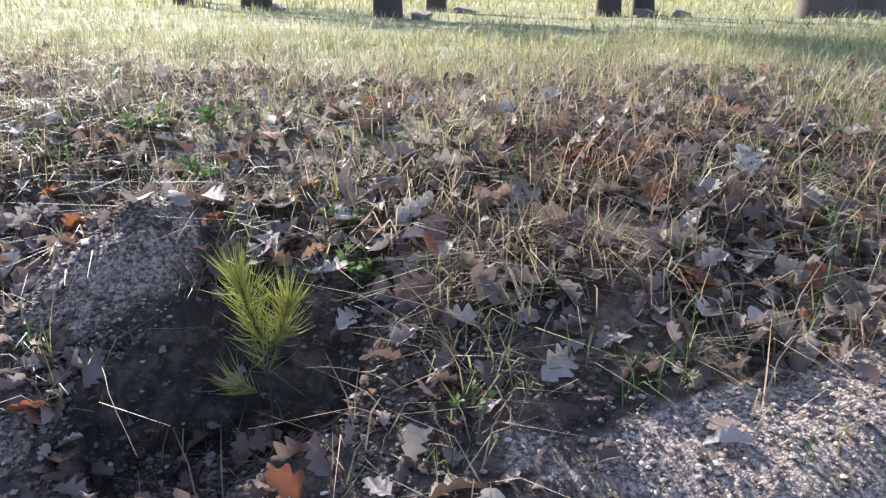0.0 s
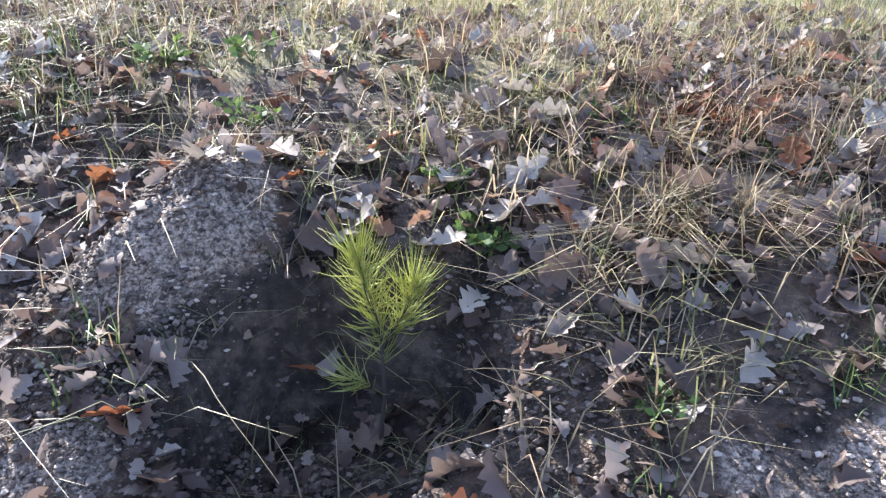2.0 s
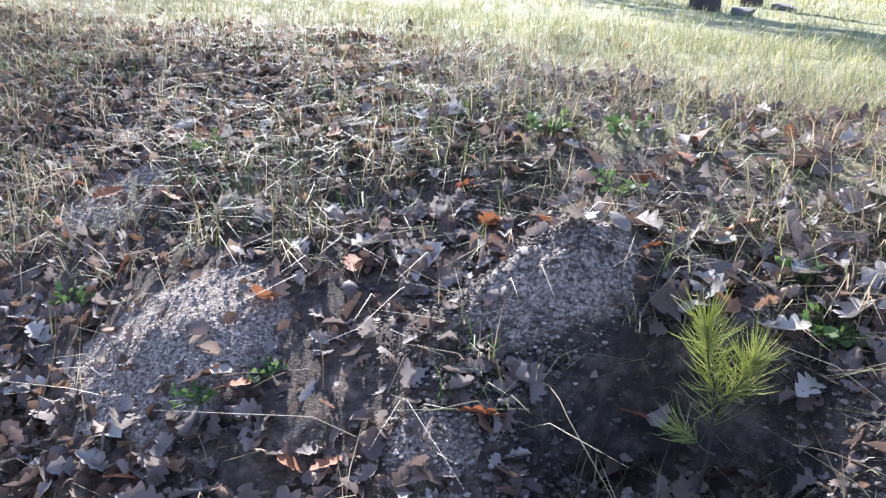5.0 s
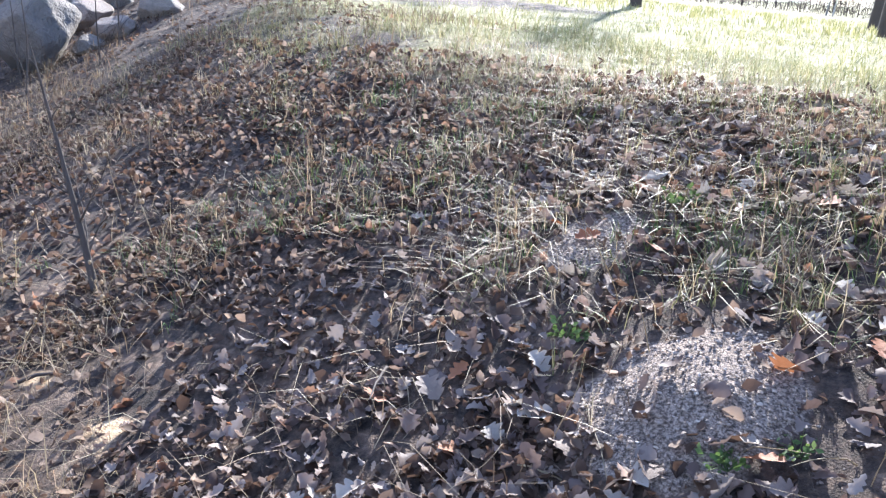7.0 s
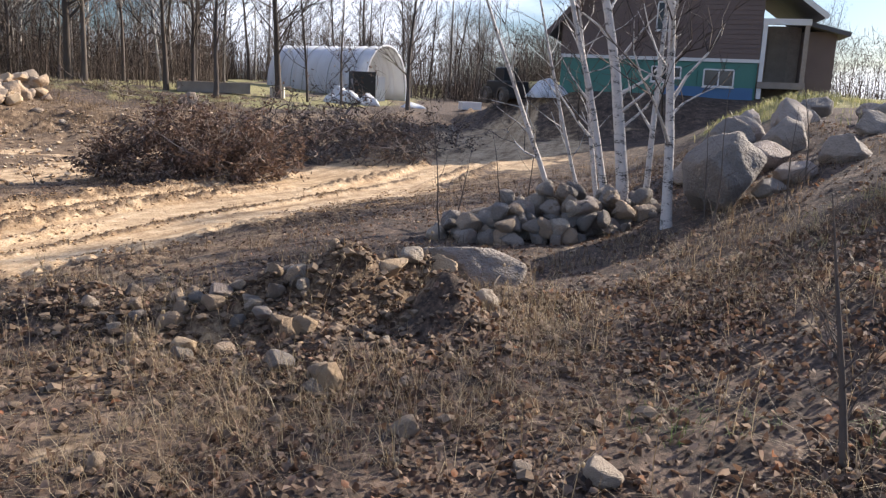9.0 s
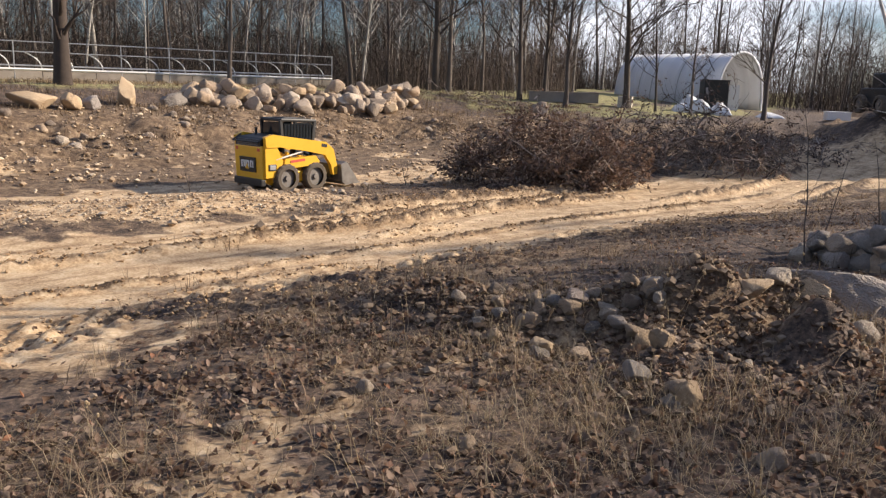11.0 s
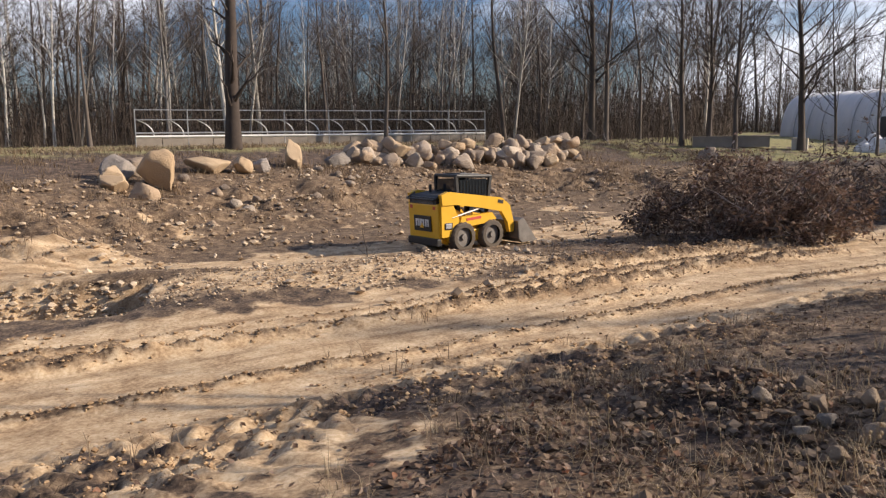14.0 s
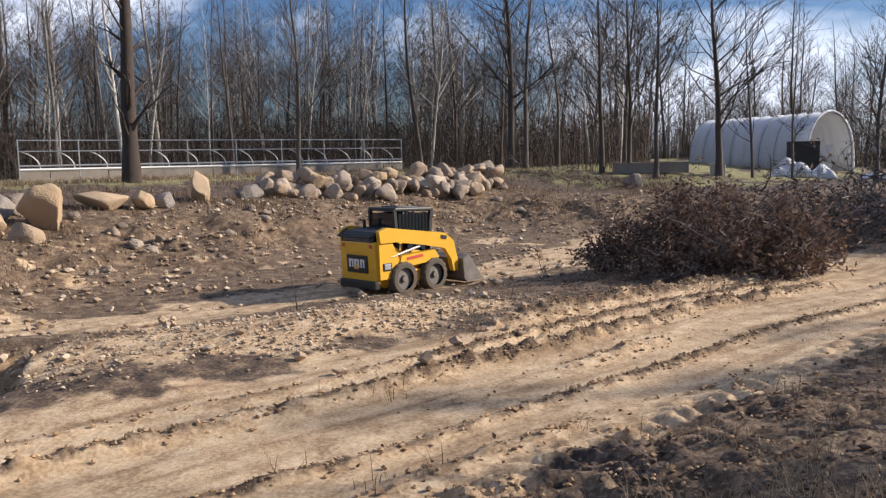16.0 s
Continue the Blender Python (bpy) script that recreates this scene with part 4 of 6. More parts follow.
# ---- pines on the field ----
def pine(seed, at, height, r0, label):
    rng = random.Random(seed)
    trunk = wander(rng, Vector((0, 0, -0.3)), Vector((0, 0, 1)), height, 8, 0.012, 0.02)
    tr = [r0 * (1.3, 1.0, 0.9, 0.8, 0.7, 0.58, 0.45, 0.3, 0.1)[i] for i in range(9)]
    ob = thing("pine_tree", pose(*at), label, "tree", "pines on the field")
    runs, nv, nf, c = [(trunk, tr, 12)], [], [], 0
    for k in range(36):
        f = 0.42 + 0.57 * k / 36
        i = min(int(f * 8), 7)
        p = trunk[i].lerp(trunk[i + 1], f * 8 - i)
        a = rng.uniform(0, 6.283)
        length = (1.05 - f) * height * 0.36 * rng.uniform(0.7, 1.2)
        limb = wander(rng, p, Vector((math.cos(a), math.sin(a), 0.15)), length, 3, 0.1, 0.05)
        rl = tr[i] * 0.22
        runs.append((limb, [rl, rl * 0.7, rl * 0.5, rl * 0.2], 4))
        for _ in range(12):
            q = limb[1].lerp(limb[3], rng.random()) + Vector((rng.gauss(0, 0.18), rng.gauss(0, 0.18), rng.gauss(0.05, 0.12)))
            for _ in range(7):
                d = Vector((rng.gauss(0, 1), rng.gauss(0, 1), rng.gauss(0.2, 0.8))).normalized()
                s = d.orthogonal().normalized() * 0.018
                t = q + d * rng.uniform(0.18, 0.32)
                nv += [q - s, q + s, t]
                nf.append((c, c + 1, c + 2))
                c += 3
    part("trunk", tubes("trunk", runs, M_bark), None, ob)
    part("crown", np_mesh("crown", np.array(nv), np.array(nf), M_pineneedle), None, ob, "dark green needle tufts")
    return ob


for x, y, r, seed, tall in ((-1.0, 15.6, 0.23, 1, 11), (-0.15, 19.5, 0.2, 2, 11), (3.1, 16.0, 0.2, 3, 10.5), (3.9, 16.6, 0.18, 4, 11), (7.0, 15.6, 0.42, 5, 12), (8.3, 16.8, 0.34, 6, 11.5), (-4.9, 22.5, 0.34, 7, 12), (-8.2, 27.0, 0.25, 8, 11), (-27.0, 28.0, 0.22, 9, 17), (-31.0, 26.5, 0.24, 10, 17), (-24.0, 31.5, 0.22, 11, 16.5), (-33.5, 30.5, 0.25, 12, 17), (-11.5, 38, 0.28, 13, 12), (-20.0, 33, 0.22, 14, 15), (-36, 29, 0.2, 15, 16)):
    pine(500 + seed, (x, y, H(x, y)), tall, r, "tall pine with grey furrowed trunk on the grass")
    if seed < 8:
        on_ground(GREYBIG[0], x + 0.6, y - 0.5, (0.5, 0.4, 0.24), 0.3, label="low stone at the foot of a pine", name="stone")


# ---- brush piles ----
def brush_pile(at, rx, ry, top, turn, sticks, leaves, seed, label):
    rng = random.Random(seed)
    runs, lv = [], []
    c, s = math.cos(radians(turn)), math.sin(radians(turn))

    def dome(u, v):
        k = max(0.0, 1 - u * u - v * v)
        return top * k ** 0.5 * (0.74 + 0.85 * noise.noise(Vector((u * 2.6, v * 2.6, seed))) + 0.3 * noise.noise(Vector((u * 6, v * 6, seed + 3))))

    def place(u, v, f):
        x, y = at[0] + c * u * rx - s * v * ry, at[1] + s * u * rx + c * v * ry
        return Vector((x, y, H(x, y) + f * dome(u, v)))

    tips = []
    for k in range(sticks // 11):
        a, r = rng.uniform(0, 6.283), math.sqrt(rng.random())
        u, v = r * math.cos(a), r * math.sin(a)
        p = place(u, v, rng.uniform(0.1, 0.85))
        way = Vector((rng.gauss(0, 0.8) + 0.6 * u, rng.gauss(0, 0.8) + 0.6 * v, rng.gauss(0.35, 0.45)))
        length = rng.uniform(0.6, 1.4) if rng.random() < 0.82 else rng.uniform(1.5, 2.6)
        r0 = rng.uniform(0.010, 0.028) if rng.random() < 0.93 else rng.uniform(0.035, 0.06)
        bough = wander(rng, p - way.normalized() * length * 0.35, way, length, 4, 0.2, -0.02)
        runs.append((bough, [r0, r0 * 0.85, r0 * 0.65, r0 * 0.45, r0 * 0.2], 4))
        for _ in range(10):
            q = bough[rng.randrange(1, 4)].lerp(bough[4], rng.random() * 0.5)
            d = way.normalized() + Vector((rng.gauss(0, 0.7), rng.gauss(0, 0.7), rng.gauss(0, 0.6)))
            r1 = rng.uniform(0.004, 0.010)
            twig = wander(rng, q, d, length * rng.uniform(0.2, 0.5), 3, 0.3, -0.05)
            runs.append((twig, [r1, r1 * 0.8, r1 * 0.6, r1 * 0.3], 3))
            tips += twig[1:]
    base_z = H(*at)
    ob = thing("brush_pile", Matrix.Translation((at[0], at[1], base_z)), label, "brush pile")
    for run in runs:
        for p in run[0]:
            p -= Vector((at[0], at[1], base_z))
    part("tangle", tubes("tangle", runs, M_brush), None, ob)
    V, F, n_ = [], [], 0
    for k in range(leaves):
        a, r = rng.uniform(0, 6.283), math.sqrt(rng.random())
        u, v = r * math.cos(a), r * math.sin(a)
        p = rng.choice(tips) + Vector((rng.gauss(0, 0.05), rng.gauss(0, 0.05), rng.gauss(-0.02, 0.05)))
        d = Vector((rng.gauss(0, 1), rng.gauss(0, 1), rng.gauss(-0.4, 0.7))).normalized()
        w = d.orthogonal().normalized() * rng.uniform(0.02, 0.05)
        e = d * rng.uniform(0.08, 0.20)
        f = d.cross(w) * 0.5
        V += [p, p + e * 0.5 + w + f, p + e, p + e * 0.5 - w + f]
        F.append((n_, n_ + 1, n_ + 2, n_ + 3))
        n_ += 4
    part("foliage", np_mesh("foliage", np.array(V), np.array(F), M_brushleaf, True), None, ob, "withered brown leaves")
    return ob


brush_pile((-26.2, -5.05), 2.8, 2.1, 2.75, 78, 3200, 11000, 3, "big tangled pile of cut brush with brown leaves beside the road")
brush_pile((-33.0, -1.6), 4.6, 2.3, 3.6, 55, 4800, 2600, 4, "long pile of cut bare branches beside the road")
brush_pile((-37.0, 2.6), 3.0, 1.8, 1.7, 55, 700, 900, 6, "low pile of cut bare branches at the road's edge")
brush_pile((-54.0, -13.0), 5.5, 1.6, 1.3, 75, 700, 300, 5, "low heap of cut logs and branches on the upper ground")


# ---- made things ----
M_yellow = surface("yellow machine paint", [(0.0, (0.50, 0.26, 0.02)), (0.45, (0.72, 0.40, 0.02)), (1.0, (0.80, 0.47, 0.04))], 0.42, 3, 40, 0.05, coat=0.2)
M_black = surface("black plastic and paint", [(0.0, (0.008, 0.008, 0.008)), (1.0, (0.03, 0.029, 0.028))], 0.5, 4, 40, 0.1)
M_tyre = surface("dusty tyre rubber", [(0.0, (0.03, 0.028, 0.025)), (0.5, (0.10, 0.08, 0.06)), (1.0, (0.20, 0.16, 0.11))], 0.9, 5, 50, 0.4)
M_steel = surface("worn steel", [(0.0, (0.10, 0.085, 0.075)), (0.5, (0.24, 0.22, 0.20)), (1.0, (0.42, 0.39, 0.36))], 0.45, 5, 50, 0.2, metal=0.6)
M_white = surface("white paint", [(0.0, (0.62, 0.61, 0.58)), (1.0, (0.82, 0.81, 0.79))], 0.5, 3, 40, 0.05)
M_red = surface("red marking", [(0.0, (0.45, 0.05, 0.03)), (1.0, (0.60, 0.10, 0.06))], 0.5, 3, 40, 0)
M_glass = bpy.data.materials.new("dark glass")
M_glass.use_nodes = True
gb = M_glass.node_tree.nodes["Principled BSDF"]
gb.inputs["Base Color"].default_value = (0.02, 0.024, 0.028, 1)
gb.inputs["Roughness"].default_value = 0.06
M_lamp = surface("clear lamp glass", [(0.0, (0.5, 0.5, 0.48)), (1.0, (0.8, 0.8, 0.78))], 0.1, 20, 60, 0, metal=0.5)


def wheel(parent, x, y, r=0.42, wide=0.30):
    """A ribbed tyre on a dished rim; axle along y."""
    side = 1 if y > 0 else -1
    prof = [(-0.5, 0.62), (-0.5, 0.86), (-0.40, 0.97), (0, 1.0), (0.40, 0.97), (0.5, 0.86), (0.5, 0.62)]
    n_, V, F = 32, [], []
    for k in range(n_):
        a = 2 * math.pi * k / n_
        lug = 1.0 if k % 2 else 0.955
        for p, q in prof:
            rr = r * q * (lug if q > 0.9 else 1)
            V.append((math.cos(a) * rr, p * wide, math.sin(a) * rr))
    m_ = len(prof)
    for k in range(n_):
        for i in range(m_ - 1):
            F.append((k * m_ + i, k * m_ + i + 1, ((k + 1) % n_) * m_ + i + 1, ((k + 1) % n_) * m_ + i))
    hub = thing_part("wheel", parent, (x, y, r))
    part("tyre", py_mesh("tyre", V, F, M_tyre), None, hub, "dusty black ribbed tyre")
    rim = join(rod((0, -0.07, 0), (0, 0.07, 0), r * 0.64, 24), rod((0, 0.05 * side, 0), (0, 0.13 * side, 0), r * 0.22, 12, r * 0.18))
    part("rim", rim, M_steel, hub, "dusty pale wheel rim")
    return hub


def thing_part(name, parent, at):
    """A small axle mesh that carries the pieces of a wheel."""
    ob = part(name, rod((0, -0.10, 0), (0, 0.10, 0), 0.06, 10), M_steel, parent)
    ob.location = at
    return ob


def skid_steer(at, yaw):
    ob = thing("skid_steer_loader", pose(*at, 0, 0, yaw + 90), "yellow and black wheeled skid-steer loader on a sandy track", "loader")
    tub = prism([(-1.15, 0.32), (-1.22, 0.62), (-1.20, 1.30), (-0.95, 1.34), (-0.2, 0.98), (0.75, 0.80), (1.02, 0.55), (1.0, 0.25), (-0.9, 0.22)], 1.02)
    body = part("body", tub, M_yellow, ob, "yellow steel body")
    part("chain_case", join(*[box((1.75, 0.16, 0.30), (-0.05, s * 0.56, 0.44), bevel=0.02) for s in (-1, 1)]), M_yellow, ob)
    rear = part("rear_door", box((0.12, 1.28, 1.02), (-1.22, 0, 0.83), (0, -3, 0), 0.04), M_yellow, ob, "yellow rear engine door")
    part("bumper", box((0.16, 1.30, 0.20), (-1.24, 0, 0.32), bevel=0.03), M_black, ob)
    part("door_panel", box((0.03, 0.74, 0.42), (-1.30, 0, 0.80), (0, -3, 0), 0.01), M_black, rear, "black square panel")
    for y, w, h in ((0.2, 0.17, 0.2), (0.0, 0.18, 0.2), (-0.21, 0.15, 0.2)):
        part("emblem", join(box((0.012, w, 0.05), (-1.322, y, 0.89), (0, -3, 0)), box((0.012, w * 0.35, h), (-1.321, y + w * 0.3, 0.82), (0, -3, 0)), box((0.012, w * 0.3, h * 0.9), (-1.321, y - w * 0.33, 0.81), (0, -3, 0))), M_white, rear, "white block emblem")
    part("emblem", prism([(-0.09, 0), (0.09, 0), (0, 0.14)], 0.012), M_yellow, rear, "small yellow triangle").matrix_local = pose(-1.328, 0.0, 0.68, 0, -3, 90)
    part("engine_cover", prism([(-1.30, 1.32), (-1.28, 1.50), (-1.18, 1.56), (-0.55, 1.62), (-0.50, 1.30)], 1.16), M_black, ob, "black louvred engine cover")
    for k in range(5):
        part("louvre", box((0.025, 0.95, 0.018), (-1.31 + 0.012 * k, 0, 1.36 + 0.035 * k), (0, -25, 0)), M_steel, ob)
    part("rear_guard", join(rod((-1.38, -0.6, 1.45), (-1.38, 0.6, 1.45), 0.025), rod((-1.38, -0.6, 1.45), (-1.1, -0.6, 1.60), 0.025), rod((-1.38, 0.6, 1.45), (-1.1, 0.6, 1.60), 0.025)), M_black, ob)
    # cab
    cab = part("cab", join(box((1.25, 0.98, 0.09), (0.12, 0, 2.02), (0, 2, 0), 0.03), *[box((0.10, 0.08, 1.15), (x, s * 0.44, 1.46), (0, t, 0), 0.015) for s in (-1, 1) for x, t in ((-0.45, -4), (0.66, 8))], box((0.06, 0.9, 0.5), (-0.47, 0, 1.3))), M_black, ob, "black steel operator cab")
    for s in (-1, 1):
        part("side_window", box((0.98, 0.02, 0.62), (0.10, s * 0.45, 1.62)), M_glass, cab, "dark side glass")
        part("side_screen", join(*[rod((-0.36 + 0.11 * k, s * 0.475, 1.33), (-0.36 + 0.11 * k, s * 0.475, 1.92), 0.007, 5) for k in range(10)]), M_black, cab)
    part("rear_window", box((0.02, 0.80, 0.40), (-0.485, 0, 1.75)), M_glass, cab, "dark rear glass")
    part("front_door", box((0.03, 0.82, 0.95), (0.70, 0, 1.42), (0, 8, 0)), M_glass, cab, "dark front glass")
    part("roof_hatch", box((0.7, 0.6, 0.03), (0.1, 0, 2.075), (0, 2, 0), 0.01), M_black, cab)
    part("work_light", box((0.06, 0.14, 0.08), (0.75, 0.30, 1.98), bevel=0.01), M_lamp, cab)
    part("work_light", box((0.06, 0.14, 0.08), (0.75, -0.30, 1.98), bevel=0.01), M_lamp, cab)
    # arms
    arm = [(-1.20, 1.30), (-1.24, 1.58), (-1.0, 1.66), (0.92, 1.40), (1.22, 1.18), (1.38, 0.62), (1.36, 0.42), (1.20, 0.42), (1.12, 0.72), (0.90, 1.02), (0.2, 1.16), (-0.72, 1.30)]
    for s in (-1, 1):
        a = part("lift_arm", prism(arm, 0.13), M_yellow, ob, "yellow lift arm")
        a.location = (0, s * 0.68, 0)
        part("arm_mark", box((0.20, 0.012, 0.09), (0.86, s * 0.07, 1.30), (0, 10, 0)), M_black, a)
        post = prism([(-1.20, 0.45), (-1.22, 1.36), (-0.84, 1.36), (-0.58, 0.85), (-0.62, 0.45)], 0.10)
        p = part("rear_post", post, M_yellow, ob)
        p.location = (0, s * 0.66, 0)
        part("fender", prism([(-0.6, 0.80), (-0.55, 0.96), (0.55, 1.02), (0.70, 0.84), (0.62, 0.76), (-0.2, 0.70)], 0.16), M_yellow, ob).location = (0, s * 0.66, 0)
        part("warning_stripe", box((0.52, 0.012, 0.07), (-0.12, s * 0.745, 0.90), (0, -4, 0)), M_red, ob, "red and white marking")
        part("lift_cylinder", rod((-0.85, s * 0.68, 0.95), (0.1, s * 0.68, 1.14), 0.035), M_steel, ob)
        part("tail_light", box((0.03, 0.12, 0.09), (-1.295, s * 0.50, 1.23), bevel=0.01), M_red, ob)
        part("side_light", box((0.20, 0.03, 0.13), (-0.98, s * 0.72, 0.74), bevel=0.02), M_lamp, ob, "clear lamp in black bezel")
        part("light_bezel", box((0.26, 0.02, 0.18), (-0.98, s * 0.715, 0.74), bevel=0.02), M_black, ob)
        for x in (-0.50, 0.52):
            wheel(ob, x, s * 0.66)
    part("coupler", box((0.10, 1.05, 0.42), (1.36, 0, 0.50), (0, 10, 0), 0.02), M_black, ob)
    bucket = prism([(1.40, 0.72), (1.44, 0.22), (1.58, 0.10), (2.16, 0.13), (2.16, 0.17), (1.64, 0.20), (1.52, 0.32), (1.50, 0.70), (1.58, 0.80)], 1.76)
    part("bucket", bucket, M_steel, ob, "worn grey steel bucket")
    for s in (-1, 1):
        part("bucket_side", prism([(1.42, 0.72), (1.46, 0.18), (2.14, 0.13), (1.62, 0.80)], 0.03), M_steel, ob).location = (0, s * 0.87, 0)
    part("exhaust", rod((-0.75, 0.36, 1.55), (-0.75, 0.36, 1.80), 0.04), M_black, ob)
    return ob


skid_steer((-23.9, -12.1, H(-23.9, -12.1) + 0.0), 64)

# ---- shelter ----
M_cover = surface("white fabric cover", [(0.0, (0.70, 0.71, 0.73)), (0.5, (0.80, 0.81, 0.83)), (1.0, (0.87, 0.88, 0.89))], 0.5, 0.6, 12, 0.1, through_by=0.22)
M_pipe = surface("galvanised pipe", [(0.0, (0.35, 0.35, 0.35)), (1.0, (0.55, 0.55, 0.55))], 0.4, 4, 40, 0.05, metal=0.7)
M_wood = surface("weathered board", [(0.0, (0.12, 0.10, 0.08)), (0.5, (0.26, 0.22, 0.18)), (1.0, (0.38, 0.34, 0.29))], 0.85, 2, 40, 0.3)
M_pale = surface("pale timber", [(0.0, (0.45, 0.40, 0.32)), (1.0, (0.66, 0.60, 0.50))], 0.8, 2, 40, 0.2)


def arch(k, wide, tall):
    a = math.pi * k
    return -math.cos(a) * wide / 2 * (1 if 0.25 < k < 0.75 else 1.0), math.sin(a) ** 0.72 * tall


shx, shy = -84.5, 4.4
shelter = thing("fabric_shelter", pose(shx, shy, H(shx, shy) - 0.05, 0, 0, 46) @ Matrix.Scale(1.1, 4), "long arched shelter with ribbed white fabric cover", "shelter")
cols, rows_ = 25, 81
V, F = [], []
for j in range(rows_):
    d = -j * 12.5 / (rows_ - 1)
    sag = 0.20 * abs(math.sin(j * math.pi / 8)) ** 0.7
    for i in range(cols):
        a, h = arch(i / (cols - 1), 5.6 - sag * 2, 4.8 - sag)
        V.append((d, a, h))
for j in range(rows_ - 1):
    for i in range(cols - 1):
        F.append((j * cols + i, j * cols + i + 1, (j + 1) * cols + i + 1, (j + 1) * cols + i))
me = py_mesh("cover", V, F, M_cover, False)
cover = part("cover", me, None, shelter, "white ribbed fabric cover")
sol = cover.modifiers.new("solid", "SOLIDIFY")
sol.thickness = 0.02
for j in range(9):
    d = -j * 12.5 / 8
    part("rib", tubes("rib", [([Vector((d, *arch(i / 16, 5.5, 4.74))) for i in range(17)], [0.045] * 17, 6)], M_pipe), None, shelter, "bent steel rib")
part("front_edge", tubes("front_edge", [([Vector((0.05, *arch(i / 24, 5.64, 4.83))) for i in range(25)], [0.10] * 25, 8)], M_cover), None, shelter, "white rolled cover edge")


def local_box(name, parent_label, at, size, mat, label, category, yaw=0.0, bevel=0.02):
    """A box-like thing built of a body and a lid or boards."""
    ob = thing(name, pose(at[0], at[1], H(at[0], at[1]) + 0.0, 0, 0, yaw), label, category)
    part("body", box(size, (0, 0, size[2] / 2), bevel=bevel), mat, ob)
    part("lid", box((size[0] * 1.04, size[1] * 1.04, 0.05), (0, 0, size[2] + 0.025), bevel=0.01), mat, ob)
    return ob


local_box("storage_box", "", (-81.5, 2.0), (1.8, 2.2, 2.5), M_black, "tall black box standing before the white shelter", "storage box", 12)
local_box("refrigerator", "", (-81.2, 3.6), (0.9, 0.9, 2.2), M_white, "white upright appliance before the shelter", "appliance", 12)
local_box("planter_box", "", (-64.0, -4.8), (1.5, 1.0, 0.75), M_pale, "pale timber planter box on the grass", "planter")
local_box("planter_box", "", (-63.2, -9.2), (1.4, 5.0, 0.7), M_wood, "long weathered timber bed on the grass", "planter", 8)
local_box("white_chest", "", (-66.5, 9.9), (0.9, 1.6, 0.55), M_white, "low white chest lying on the grass", "chest", 10)


def tarp(at, size, seed, label):
    n_, V, F = 14, [], []
    for j in range(n_):
        for i in range(n_):
            u, v = i / (n_ - 1) * 2 - 1, j / (n_ - 1) * 2 - 1
            h = size[2] * max(0.0, 1 - max(abs(u), abs(v)) ** 2.2) * (0.75 + 0.5 * noise.noise(Vector((u * 1.7, v * 1.7, seed)))) + 0.08 * abs(noise.noise(Vector((u * 5, v * 5, seed))))
            V.append((u * size[0] / 2, v * size[1] / 2, h))
    for j in range(n_ - 1):
        for i in range(n_ - 1):
            F.append((j * n_ + i, j * n_ + i + 1, (j + 1) * n_ + i + 1, (j + 1) * n_ + i))
    ob = new("tarpaulin", py_mesh("tarpaulin", V, F, M_cover, False))
    ob.matrix_world = pose(at[0], at[1], H(*at) - 0.02, 0, 0, 10)
    s = ob.modifiers.new("solid", "SOLIDIFY")
    s.thickness = 0.03
    return tagged(ob, label, "tarpaulin")


tarp((-66.0, 0.0), (1.6, 3.0, 1.4), 2, "crumpled white tarpaulin over a heap by the shelter")
tarp((-66.2, 1.9), (1.4, 1.6, 1.1), 5, "grey tarpaulin draped over stacked boards")
tarp((-68.5, 5.6), (1.2, 2.0, 0.5), 8, "low pale sheet heaped by the shelter")

# ---- long low pen with white rails ----
fa, fb = Vector((-40.5, -41.0, 0)), Vector((-60.8, -26.5, 0))
pen = thing("pen_fence", Matrix.Translation((fa.x, fa.y, H(fa.x, fa.y))), "long low pen with white rails, boards and bent stakes", "fence")
span = fb - fa
z_at = lambda p: H(p.x, p.y) - H(fa.x, fa.y)
for k in range(9):
    p = span * k / 8
    zz = z_at(fa + p)
    part("post", rod((p.x, p.y, zz - 0.1), (p.x, p.y, zz + 2.3), 0.035, 6), M_pipe, pen)
for h in (0.85, 1.65, 2.25):
    part("rail", rod((0, 0, z_at(fa) + h), (span.x, span.y, z_at(fb) + h), 0.030 if h > 1 else 0.05, 6), M_pipe, pen)
part("top_board", join(rod((0, 0, z_at(fa) + 0.62), (span.x, span.y, z_at(fb) + 0.62), 0.085, 4)), M_white, pen, "white painted top board")
for k in range(16):
    a, b = span * k / 16, span * (k + 0.97) / 16
    za = z_at(fa + a)
    d = (b - a)
    part("panel", box((d.length, 0.05, 0.5), ((a.x + b.x) / 2, (a.y + b.y) / 2, za + 0.28), (0, 0, math.degrees(math.atan2(d.y, d.x)))), M_wood, pen)
for k in range(14):
    p = span * (k + 0.6) / 14
    zz = z_at(fa + p) + 0.7
    pts = [Vector((p.x + 0.22 * (i / 5) ** 2 * 3, p.y - 0.2 * (i / 5) ** 2 * 3, zz + 1.2 * (i / 5) - 0.25 * (i / 5) ** 2)) for i in range(6)]
    part("stake", tubes("stake", [(pts, [0.035] * 6, 5)], M_white), None, pen, "bent pale stake")

# ---- house ----
M_siding = surface("dark brown siding", [(0.0, (0.10, 0.07, 0.06)), (1.0, (0.19, 0.14, 0.12))], 0.7, 1.2, 30, 0.1)
M_teal = surface("teal wall panel", [(0.0, (0.045, 0.15, 0.115)), (1.0, (0.085, 0.235, 0.19))], 0.6, 0.8, 20, 0.1)
M_blue = surface("blue wall membrane", [(0.0, (0.05, 0.12, 0.24)), (1.0, (0.09, 0.19, 0.34))], 0.6, 0.8, 20, 0.1)
